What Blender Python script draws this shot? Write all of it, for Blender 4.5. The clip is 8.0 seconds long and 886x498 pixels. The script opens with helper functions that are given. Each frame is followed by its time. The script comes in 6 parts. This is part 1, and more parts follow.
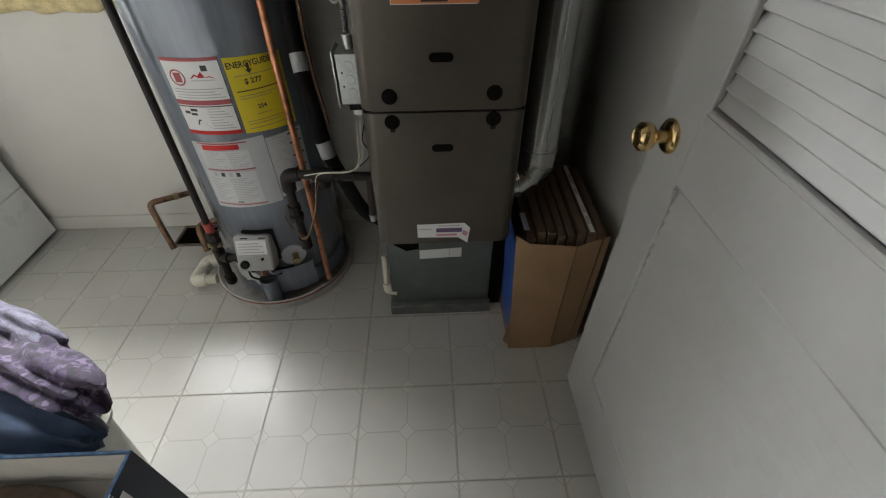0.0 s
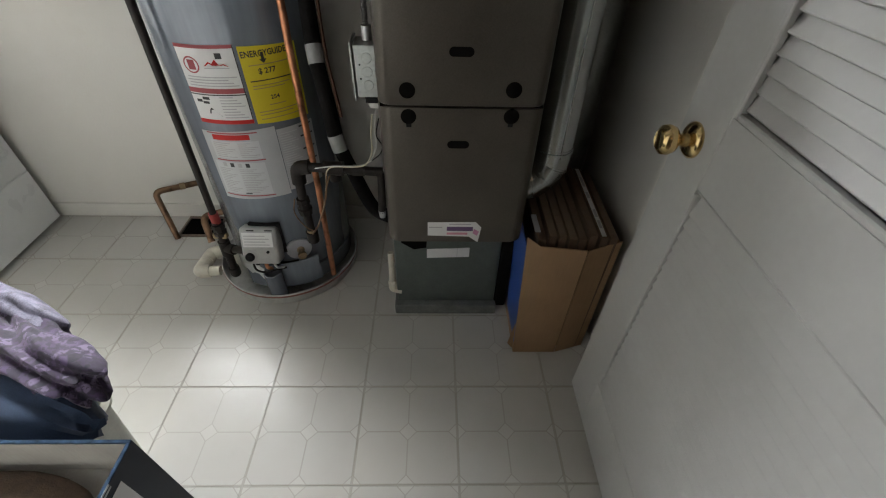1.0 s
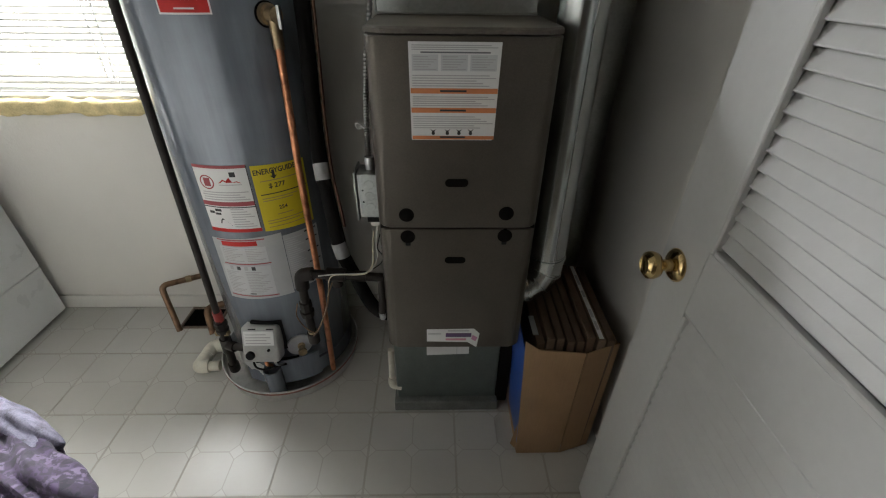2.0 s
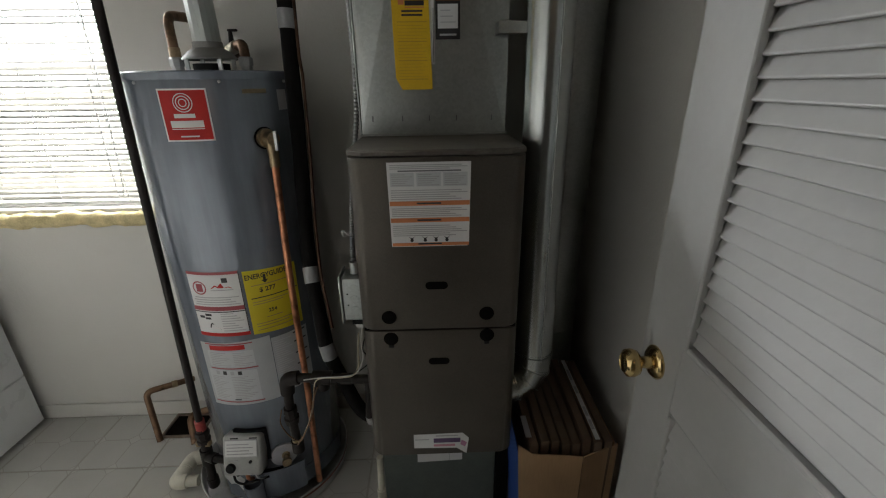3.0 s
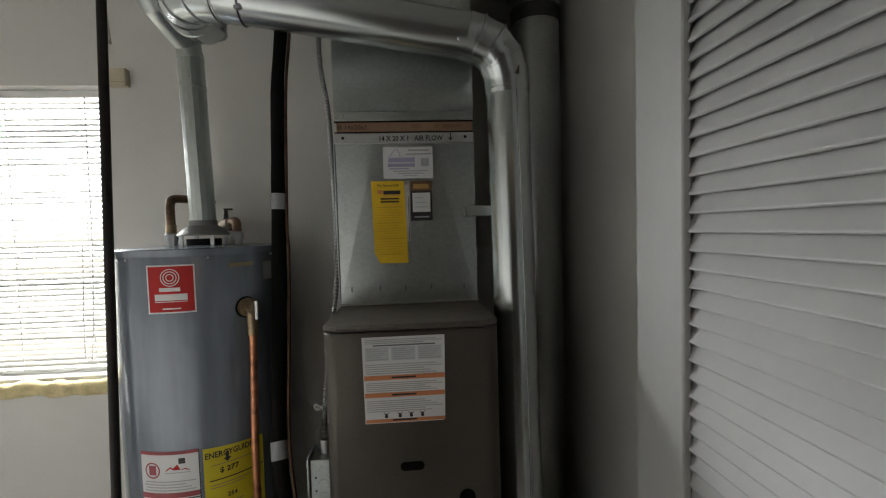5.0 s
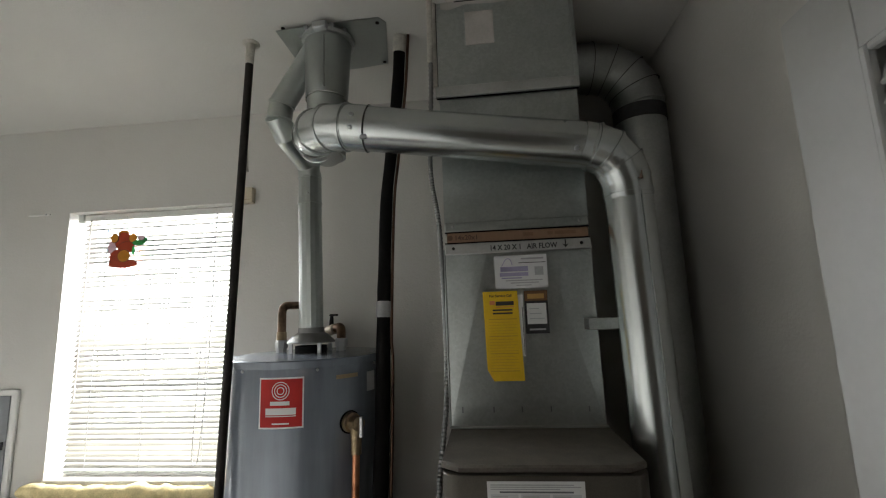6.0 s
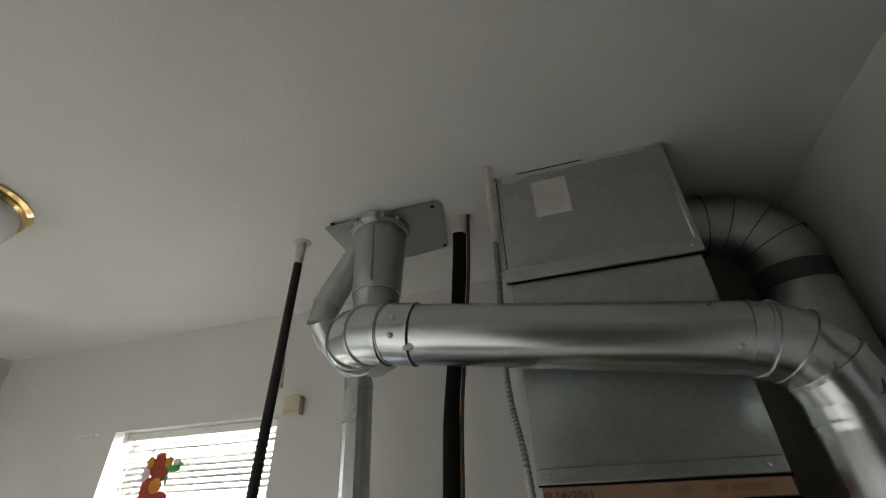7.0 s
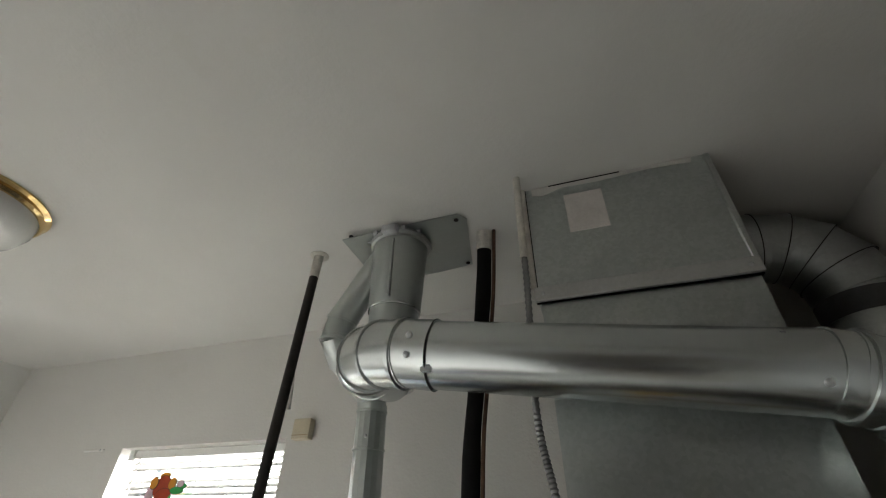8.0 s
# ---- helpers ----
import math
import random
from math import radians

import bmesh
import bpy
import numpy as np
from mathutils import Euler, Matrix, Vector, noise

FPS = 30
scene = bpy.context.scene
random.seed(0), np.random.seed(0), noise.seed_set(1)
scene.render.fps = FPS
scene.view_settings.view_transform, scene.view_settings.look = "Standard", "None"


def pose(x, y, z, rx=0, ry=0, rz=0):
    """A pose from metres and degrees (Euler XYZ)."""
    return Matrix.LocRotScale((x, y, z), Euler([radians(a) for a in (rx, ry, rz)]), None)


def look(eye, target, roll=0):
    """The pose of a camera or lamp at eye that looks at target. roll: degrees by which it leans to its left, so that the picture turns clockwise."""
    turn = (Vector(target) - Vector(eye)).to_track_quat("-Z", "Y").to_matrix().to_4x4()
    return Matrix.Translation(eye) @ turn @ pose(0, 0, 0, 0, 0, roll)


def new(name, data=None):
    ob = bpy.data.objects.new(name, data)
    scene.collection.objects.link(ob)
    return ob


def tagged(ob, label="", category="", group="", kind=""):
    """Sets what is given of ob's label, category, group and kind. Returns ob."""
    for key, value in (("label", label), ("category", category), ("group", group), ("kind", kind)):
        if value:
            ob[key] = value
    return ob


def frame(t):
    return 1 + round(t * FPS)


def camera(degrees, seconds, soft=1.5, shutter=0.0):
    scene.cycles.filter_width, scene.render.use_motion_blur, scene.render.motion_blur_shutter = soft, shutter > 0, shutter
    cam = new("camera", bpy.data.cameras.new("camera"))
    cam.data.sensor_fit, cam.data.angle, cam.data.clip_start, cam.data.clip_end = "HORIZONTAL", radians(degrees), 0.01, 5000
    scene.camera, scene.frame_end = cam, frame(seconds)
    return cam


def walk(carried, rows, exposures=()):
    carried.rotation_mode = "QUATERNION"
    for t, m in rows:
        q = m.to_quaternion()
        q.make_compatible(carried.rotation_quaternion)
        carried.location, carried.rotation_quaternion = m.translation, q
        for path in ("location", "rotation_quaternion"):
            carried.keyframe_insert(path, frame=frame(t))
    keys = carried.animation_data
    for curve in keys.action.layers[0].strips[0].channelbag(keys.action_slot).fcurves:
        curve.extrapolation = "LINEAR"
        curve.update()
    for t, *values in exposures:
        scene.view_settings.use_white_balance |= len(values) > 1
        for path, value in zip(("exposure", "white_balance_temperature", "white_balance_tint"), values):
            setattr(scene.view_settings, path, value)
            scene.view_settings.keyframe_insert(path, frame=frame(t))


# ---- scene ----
cam = camera(92.7, 8.0, soft=1.15)
PATH = [
    (0, (0.249, -0.749, 1.32), (0.301, 0.724, -0.032), -0.4),
    (0.5, (0.233, -0.753, 1.306), (0.285, 0.721, -0.045), 0.8),
    (1, (0.224, -0.743, 1.302), (0.274, 0.737, -0.042), 1.7),
    (1.5, (0.225, -0.722, 1.356), (0.264, 0.869, 0.146), 1.5),
    (1.7, (0.225, -0.697, 1.379), (0.268, 0.928, 0.215), 1.4),
    (2.8, (0.267, -0.715, 1.462), (0.295, 1.103, 0.629), -1.2),
    (3, (0.273, -0.714, 1.45), (0.32, 1.147, 0.719), -0.9),
    (3.5, (0.287, -0.7, 1.475), (0.382, 1.198, 0.853), -0.5),
    (4, (0.294, -0.708, 1.506), (0.423, 1.221, 0.992), -0.6),
    (4.2, (0.296, -0.714, 1.513), (0.437, 1.234, 1.082), -0.7),
    (5.3, (0.292, -0.73, 1.528), (0.414, 1.266, 1.487), -2.3),
    (5.5, (0.278, -0.713, 1.537), (0.361, 1.285, 1.511), -2.7),
    (5.8, (0.241, -0.695, 1.559), (0.169, 1.299, 1.693), -2.8),
    (6, (0.198, -0.673, 1.6), (0.009, 1.295, 1.903), -2.0),
    (6.3, (0.159, -0.586, 1.671), (-0.144, 1.291, 2.291), -3.2),
    (6.5, (0.155, -0.527, 1.717), (-0.206, 1.277, 2.5), -4.0),
    (7, (0.184, -0.408, 1.779), (-0.281, 1.231, 2.828), -2.4),
    (7.5, (0.185, -0.357, 1.782), (-0.343, 1.228, 2.881), -1.5),
    (8, (0.157, -0.341, 1.797), (-0.38, 1.205, 2.946), 1.0),
]
EXPOSURES = [(0.0, -0.02), (1.7, 0.03), (2.8, -0.55), (4.2, -0.46), (5.5, -0.40), (6.5, -0.33), (7.2, -0.20), (8.0, -0.06)]
walk(cam, [(t, look(eye, target, roll)) for t, eye, target, roll in PATH], EXPOSURES)

# ---- world and lights ----
world = bpy.data.worlds.new("world")
scene.world = world
world.use_nodes = True
wn = world.node_tree
sky = wn.nodes.new("ShaderNodeTexSky")
sky.sky_type, sky.sun_disc, sky.sun_elevation, sky.sun_rotation = "NISHITA", False, radians(50), radians(60)
wn.links.new(sky.outputs["Color"], wn.nodes["Background"].inputs["Color"])
wn.nodes["Background"].inputs["Strength"].default_value = 0.1
scene.view_settings.exposure = 0.0


def area_lamp(name, m, w, h, watts, colour):
    li = bpy.data.lights.new(name, "AREA")
    li.shape, li.size, li.size_y, li.energy, li.color = "RECTANGLE", w, h, watts, colour
    ob = new(name, li)
    ob.matrix_basis = m
    return ob


# daylight in the window's opening: open sky in the upper sash, a paler garden in the lower one
area_lamp("sky_light_upper", pose(-1.19, 1.16, 1.82, -90), 0.80, 0.60, 172, (0.95, 0.975, 1.0))
area_lamp("sky_light_lower", pose(-1.19, 1.16, 1.25, -90), 0.80, 0.52, 82, (0.98, 0.975, 0.94))

# ---- materials ----


class Nodes:
    """A short way to write node materials."""

    def __init__(self, name):
        self.mat = bpy.data.materials.new(name)
        self.mat.use_nodes = True
        self.t = self.mat.node_tree
        self.bsdf = self.t.nodes["Principled BSDF"]
        self.pos = None

    def put(self, socket, v):
        if hasattr(v, "node"):
            self.t.links.new(v, socket)
        else:
            socket.default_value = v

    def m(self, op, a, b=0.0, c=None):
        n = self.t.nodes.new("ShaderNodeMath")
        n.operation = op
        self.put(n.inputs[0], a)
        self.put(n.inputs[1], b)
        if c is not None:
            self.put(n.inputs[2], c)
        return n.outputs[0]

    def place(self):
        if self.pos is None:
            self.pos = self.t.nodes.new("ShaderNodeNewGeometry").outputs["Position"]
        return self.pos

    def stretch(self, s):
        n = self.t.nodes.new("ShaderNodeVectorMath")
        n.operation = "MULTIPLY"
        self.t.links.new(self.place(), n.inputs[0])
        n.inputs[1].default_value = s
        return n.outputs[0]

    def noise(self, scale, detail=3.0, vec=None, rough=0.55):
        n = self.t.nodes.new("ShaderNodeTexNoise")
        self.t.links.new(vec or self.place(), n.inputs["Vector"])
        n.inputs["Scale"].default_value, n.inputs["Detail"].default_value, n.inputs["Roughness"].default_value = scale, detail, rough
        return n.outputs["Fac"]

    def voronoi(self, scale, feature="F1", vec=None, out="Distance"):
        n = self.t.nodes.new("ShaderNodeTexVoronoi")
        n.feature = feature
        self.t.links.new(vec or self.place(), n.inputs["Vector"])
        n.inputs["Scale"].default_value = scale
        return n.outputs[out]

    def ramp(self, fac, stops):
        n = self.t.nodes.new("ShaderNodeValToRGB")
        self.t.links.new(fac, n.inputs["Fac"])
        e = n.color_ramp.elements
        while len(e) < len(stops):
            e.new(0.5)
        for i, (p, c) in enumerate(stops):
            e[i].position, e[i].color = p, (*c, 1)
        return n.outputs["Color"]

    def mix(self, fac, a, b, kind="MIX"):
        n = self.t.nodes.new("ShaderNodeMix")
        n.data_type, n.blend_type = "RGBA", kind
        self.put(n.inputs[0], fac)
        self.put(n.inputs[6], a if hasattr(a, "node") else (*a, 1))
        self.put(n.inputs[7], b if hasattr(b, "node") else (*b, 1))
        return n.outputs[2]

    def bump(self, h, strength, dist=0.002):
        n = self.t.nodes.new("ShaderNodeBump")
        n.inputs["Strength"].default_value, n.inputs["Distance"].default_value = strength, dist
        self.t.links.new(h, n.inputs["Height"])
        self.t.links.new(n.outputs["Normal"], self.bsdf.inputs["Normal"])

    def set(self, colour=None, rough=0.5, metal=0.0, **more):
        if colour is not None:
            self.put(self.bsdf.inputs["Base Color"], colour if hasattr(colour, "node") else (*colour, 1))
        self.put(self.bsdf.inputs["Roughness"], rough)
        self.put(self.bsdf.inputs["Metallic"], metal)
        for k, v in more.items():
            self.put(self.bsdf.inputs[k.replace("_", " ")], v)
        return self.mat


def scaled(c, k):
    return tuple(min(1, x * k) for x in c)


def plain(name, c, rough=0.5, metal=0.0, vary=0.12, scale=18, bump=0.0, bscale=300, **more):
    n = Nodes(name)
    a = n.noise(scale, 4)
    b = n.noise(scale * 9, 2)
    f = n.m("MULTIPLY_ADD", b, 0.35, n.m("MULTIPLY", a, 0.65))
    col = n.ramp(f, [(0.3, scaled(c, 1 - vary)), (0.7, scaled(c, 1 + vary))])
    r = n.m("MULTIPLY_ADD", a, 0.16, rough - 0.08)
    if bump:
        n.bump(n.noise(bscale, 3), bump)
    return n.set(col, r, metal, **more)


def paint_wall(name, c):
    n = Nodes(name)
    big, fine = n.noise(1.3, 4), n.noise(120, 3)
    stain = n.noise(3.1, 6)
    col = n.ramp(big, [(0.3, scaled(c, 0.93)), (0.7, scaled(c, 1.03))])
    col = n.mix(n.m("MULTIPLY", n.m("GREATER_THAN", stain, 0.68), 0.05), col, (0.45, 0.40, 0.34))
    n.bump(n.m("ADD", fine, n.m("MULTIPLY", n.noise(45, 3), 0.8)), 0.35, 0.002)
    return n.set(col, 0.62, Specular_IOR_Level=0.3)


def galvanised(name, c=(0.50, 0.52, 0.53), rough=0.32, streak=(1, 1, 1), wavy=0.05):
    n = Nodes(name)
    vec = n.stretch(streak)
    sp = n.voronoi(170, "F1", None, "Color")
    sep = n.t.nodes.new("ShaderNodeSeparateColor")
    n.t.links.new(sp, sep.inputs["Color"])
    spangle = sep.outputs[0]
    dull = n.noise(7, 5, vec)
    grime = n.noise(28, 4)
    col = n.ramp(n.m("MULTIPLY_ADD", spangle, 0.32, n.m("MULTIPLY", dull, 0.68)), [(0.2, scaled(c, 0.84)), (0.8, scaled(c, 1.10))])
    patchy = n.noise(2.6, 5, None, 0.62)
    col = n.mix(n.m("MULTIPLY", n.m("SMOOTH_MIN", 1.0, n.m("MAXIMUM", n.m("MULTIPLY_ADD", patchy, 5.0, -2.4), 0.0), 0.2), 0.55), col, scaled(c, 0.60))
    col = n.mix(n.m("MULTIPLY", n.m("GREATER_THAN", grime, 0.62), 0.14), col, scaled(c, 0.62))
    r = n.m("ADD", n.m("MULTIPLY_ADD", dull, 0.10, rough - 0.05), n.m("MULTIPLY", spangle, 0.09))
    n.bump(n.m("ADD", n.noise(9, 2), n.m("MULTIPLY", n.voronoi(170), 0.25)), wavy, 0.004)
    return n.set(col, r, 1.0)


def bright_pipe(name, c, rough):
    """Smooth zinc-coated vent pipe with faint handling marks."""
    n = Nodes(name)
    soft, fine = n.noise(3, 1), n.noise(60, 3)
    col = n.ramp(n.m("MULTIPLY_ADD", fine, 0.35, n.m("MULTIPLY", soft, 0.65)), [(0.3, scaled(c, 0.92)), (0.7, scaled(c, 1.05))])
    return n.set(col, n.m("MULTIPLY_ADD", fine, 0.04, rough - 0.02), 1.0)


def vinyl_tile():
    n = Nodes("ivory_vinyl")
    sep = n.t.nodes.new("ShaderNodeSeparateXYZ")
    n.t.links.new(n.place(), sep.inputs[0])
    p = 0.1525

    def near(o):
        return n.m("MULTIPLY", n.m("ABSOLUTE", n.m("SUBTRACT", n.m("FRACT", n.m("ADD", n.m("DIVIDE", o, p), 100.5)), 0.5)), p)

    a, b = near(sep.outputs[0]), near(sep.outputs[1])
    s = n.m("ADD", a, b)
    w, d = 0.0020, 0.027
    outline = n.m("LESS_THAN", n.m("ABSOLUTE", n.m("SUBTRACT", s, d)), w)
    outside = n.m("GREATER_THAN", s, d)
    straight = n.m("MULTIPLY", outside, n.m("LESS_THAN", n.m("MINIMUM", a, b), w))
    lines = n.m("MAXIMUM", outline, straight)
    dot = n.m("LESS_THAN", s, d - w)

    def edge(o):
        return n.m("MULTIPLY", n.m("SUBTRACT", 0.5, n.m("ABSOLUTE", n.m("SUBTRACT", n.m("FRACT", n.m("ADD", n.m("DIVIDE", o, 2 * p), 100.0)), 0.5))), 2 * p)

    rim = n.m("MINIMUM", edge(sep.outputs[0]), edge(sep.outputs[1]))
    joint = n.m("LESS_THAN", n.m("ADD", rim, n.m("MULTIPLY", n.noise(160, 2), 0.0022)), 0.0052)
    cloud, grain = n.noise(4.0, 3), n.noise(70, 3)
    col = n.ramp(cloud, [(0.25, (0.480, 0.476, 0.452)), (0.75, (0.535, 0.530, 0.508))])
    col = n.mix(n.m("MULTIPLY", grain, 0.14), col, (0.46, 0.43, 0.37))
    wear = n.noise(2.2, 3)
    col = n.mix(n.m("MULTIPLY", lines, n.m("MULTIPLY_ADD", wear, 0.8, 0.12)), col, (0.34, 0.32, 0.285))
    col = n.mix(n.m("MULTIPLY", dot, 0.16), col, (0.70, 0.69, 0.66))
    col = n.mix(n.m("MULTIPLY", joint, n.m("MULTIPLY_ADD", wear, 0.5, 0.45)), col, (0.345, 0.325, 0.285))
    scuff = n.voronoi(6, "F1")
    col = n.mix(n.m("MULTIPLY", n.m("LESS_THAN", scuff, 0.022), 0.5), col, (0.26, 0.23, 0.19))
    info = n.t.nodes.new("ShaderNodeObjectInfo")
    col = n.mix(n.m("MULTIPLY", info.outputs["Random"], 0.12), col, (0.50, 0.46, 0.39))
    n.bump(n.m("ADD", n.m("MULTIPLY", lines, -1.0), n.m("MULTIPLY", n.noise(16, 3), 0.6)), 0.26, 0.0012)
    r = n.m("SUBTRACT", n.m("MULTIPLY_ADD", cloud, 0.08, n.m("MULTIPLY_ADD", joint, 0.25, 0.20)), n.m("MULTIPLY", dot, 0.09))
    return n.set(col, r, Specular_IOR_Level=0.30)


def floral():
    n = Nodes("purple_floral_cotton")
    v = n.stretch((1, 1, 1.3))
    cell = n.t.nodes.new("ShaderNodeSeparateColor")
    n.t.links.new(n.voronoi(46, "F1", v, "Color"), cell.inputs["Color"])
    edge, leaf = n.voronoi(46, "DISTANCE_TO_EDGE", v), n.noise(85, 3, v)
    col = n.ramp(cell.outputs[0], [(0.15, (0.007, 0.004, 0.015)), (0.40, (0.026, 0.012, 0.042)), (0.65, (0.054, 0.030, 0.080)), (0.95, (0.115, 0.088, 0.150))])
    col = n.mix(n.m("MULTIPLY", n.m("LESS_THAN", edge, 0.07), 0.5), col, (0.03, 0.018, 0.045))
    col = n.mix(n.m("MULTIPLY", n.m("GREATER_THAN", leaf, 0.525), 0.85), col, (0.016, 0.010, 0.026))
    n.bump(n.noise(900, 2), 0.2, 0.001)
    return n.set(col, 0.85, Sheen_Weight=0.1)


def denim():
    n = Nodes("blue_denim")
    w = n.noise(420, 2, n.stretch((1, 2.5, 1)))
    f = n.noise(14, 4)
    col = n.ramp(n.m("MULTIPLY_ADD", w, 0.5, n.m("MULTIPLY", f, 0.5)), [(0.3, (0.006, 0.013, 0.034)), (0.7, (0.026, 0.052, 0.105))])
    n.bump(w, 0.35, 0.001)
    return n.set(col, 0.9, Sheen_Weight=0.1)


def cardboard(name, c):
    n = Nodes(name)
    f, fl = n.noise(9, 5), n.noise(220, 2, n.stretch((1, 1, 0.08)))
    col = n.ramp(n.m("MULTIPLY_ADD", fl, 0.35, n.m("MULTIPLY", f, 0.65)), [(0.3, scaled(c, 0.84)), (0.7, scaled(c, 1.1))])
    n.bump(fl, 0.12, 0.001)
    return n.set(col, 0.78)


def copper_old(name, c, rough):
    n = Nodes(name)
    f = n.noise(24, 5)
    col = n.ramp(f, [(0.32, scaled(c, 0.42)), (0.5, c), (0.72, scaled(c, 1.25))])
    return n.set(col, n.m("MULTIPLY_ADD", f, 0.3, rough - 0.15), 0.85)


def slat_paint():
    n = Nodes("blind_slat_ivory")
    f = n.noise(20, 3)
    return n.set(n.ramp(f, [(0.3, (0.255, 0.248, 0.228)), (0.7, (0.295, 0.287, 0.262))]), 0.5)


def glow(name, c, strength):
    n = Nodes(name)
    return n.set(c, 0.4, Emission_Color=(*c, 1), Emission_Strength=strength)


def tinted(name, c):
    n = Nodes(name)
    n.set(n.ramp(n.noise(30, 3), [(0.3, scaled(c, 0.8)), (0.7, scaled(c, 1.1))]), 0.3)
    tr = n.t.nodes.new("ShaderNodeBsdfTranslucent")
    tr.inputs["Color"].default_value = (*c, 1)
    mx = n.t.nodes.new("ShaderNodeMixShader")
    mx.inputs[0].default_value = 0.10
    n.t.links.new(n.bsdf.outputs[0], mx.inputs[1])
    n.t.links.new(tr.outputs[0], mx.inputs[2])
    n.t.links.new(mx.outputs[0], n.t.nodes["Material Output"].inputs["Surface"])
    return n.mat


def furnace_paint():
    n = Nodes("bronze_furnace_enamel")
    f, g = n.noise(6, 4), n.noise(420, 3)
    c = (0.086, 0.075, 0.062)
    col = n.ramp(n.m("MULTIPLY_ADD", g, 0.5, n.m("MULTIPLY", f, 0.5)), [(0.3, scaled(c, 0.76)), (0.7, scaled(c, 1.20))])
    n.bump(g, 0.14, 0.001)
    return n.set(col, n.m("MULTIPLY_ADD", f, 0.16, 0.30), 0.45)


def tank_enamel():
    n = Nodes("grey_tank_enamel")
    f, st = n.noise(5, 4), n.noise(9, 4, n.stretch((6, 6, 0.5)))
    c = (0.195, 0.220, 0.260)
    col = n.ramp(n.m("MULTIPLY_ADD", st, 0.5, n.m("MULTIPLY", f, 0.5)), [(0.3, scaled(c, 0.82)), (0.7, scaled(c, 1.18))])
    n.bump(n.noise(4, 2, n.stretch((5, 5, 0.4))), 0.10, 0.01)
    return n.set(col, n.m("MULTIPLY_ADD", st, 0.14, 0.15), 0.25, Coat_Weight=0.3, Coat_Roughness=0.18)


WALL = paint_wall("wall_paint_ivory", (0.62, 0.603, 0.568))
CEIL = paint_wall("ceiling_paint", (0.62, 0.605, 0.573))
TRIM = plain("white_trim_paint", (0.72, 0.71, 0.68), 0.42, vary=0.04, bump=0.05)
# door white lowered to mid grey: its weaker light is put into the colour
DOORW = plain("toned_down_door_white", (0.50, 0.50, 0.49), 0.42, vary=0.05, scale=7, bump=0.06)
TILE = vinyl_tile()
GROUT = plain("grey_joint", (0.36, 0.34, 0.30), 0.6)
GALV = galvanised("galvanised_duct_sheet", (0.50, 0.53, 0.515), 0.30)
PIPE = bright_pipe("galvanised_vent_pipe", (0.57, 0.60, 0.595), 0.25)
FLUE = bright_pipe("dull_flue_pipe", (0.50, 0.53, 0.515), 0.33)
STACKM = bright_pipe("weathered_stack_pipe", (0.40, 0.425, 0.41), 0.36)
PIPEB = galvanised("dull_galvanised_duct", (0.46, 0.475, 0.465), 0.35)
COIL = plain("green_grey_painted_steel", (0.115, 0.135, 0.125), 0.42, 0.3, 0.15)
FURN = furnace_paint()
TANK = tank_enamel()
TANKTOP = plain("pale_grey_tank_lid", (0.42, 0.43, 0.46), 0.35, 0.1)
BLACK = plain("black_rubber", (0.008, 0.008, 0.009), 0.6, vary=0.3, Specular_IOR_Level=0.2)
FOAM = plain("black_pipe_foam", (0.007, 0.0065, 0.0065), 0.8, vary=0.25, bump=0.3, bscale=160, Specular_IOR_Level=0.12)
IRON = plain("black_iron_pipe", (0.022, 0.018, 0.016), 0.5, 0.2, 0.4, 30, Specular_IOR_Level=0.3)
PALEIRON = plain("painted_pipe_end", (0.50, 0.47, 0.42), 0.6, vary=0.3, scale=40)
COPPER = copper_old("copper_tube", (0.50, 0.215, 0.115), 0.36)
OLDCOP = copper_old("tarnished_copper", (0.215, 0.135, 0.085), 0.5)
BRASS = plain("polished_brass", (0.70, 0.52, 0.25), 0.15, 1.0, 0.1)
DBRASS = plain("dull_brass", (0.34, 0.26, 0.16), 0.45, 0.9, 0.3)
STEEL = plain("zinc_steel", (0.50, 0.51, 0.52), 0.35, 0.9, 0.15, 40)
WHITEP = plain("white_plastic", (0.62, 0.61, 0.58), 0.45, vary=0.06)
PVC = plain("cream_pvc", (0.60, 0.57, 0.48), 0.4, vary=0.14, scale=30)
VALVE = plain("pale_grey_valve_case", (0.36, 0.36, 0.35), 0.45, vary=0.14)
PAPER = plain("white_label_paper", (0.66, 0.66, 0.66), 0.5, vary=0.03)
GREYPAP = plain("silver_label_paper", (0.41, 0.42, 0.435), 0.42, vary=0.06)
RED = plain("red_label_ink", (0.41, 0.018, 0.016), 0.5, vary=0.12, Specular_IOR_Level=0.2)
DRED = plain("dark_red_ink", (0.30, 0.05, 0.06), 0.45, vary=0.1)
ORANGE = plain("orange_label_ink", (0.58, 0.20, 0.075), 0.5, vary=0.06)
YELLOW = plain("yellow_label_paper", (0.60, 0.49, 0.03), 0.5, vary=0.05, Specular_IOR_Level=0.25)
TAGY = plain("amber_tag_paper", (0.70, 0.46, 0.025), 0.6, vary=0.08, Specular_IOR_Level=0.2)
INSTR = plain("pale_grey_label_field", (0.50, 0.51, 0.525), 0.45, vary=0.05)
INK = plain("black_ink", (0.02, 0.02, 0.022), 0.5)
GREYINK = plain("grey_ink", (0.38, 0.38, 0.39), 0.5)
LILAC = plain("lilac_ink", (0.36, 0.33, 0.50), 0.5)
FILTB = cardboard("brown_filter_frame", (0.13, 0.085, 0.055))
CARTON = cardboard("brown_carton", (0.36, 0.225, 0.12))
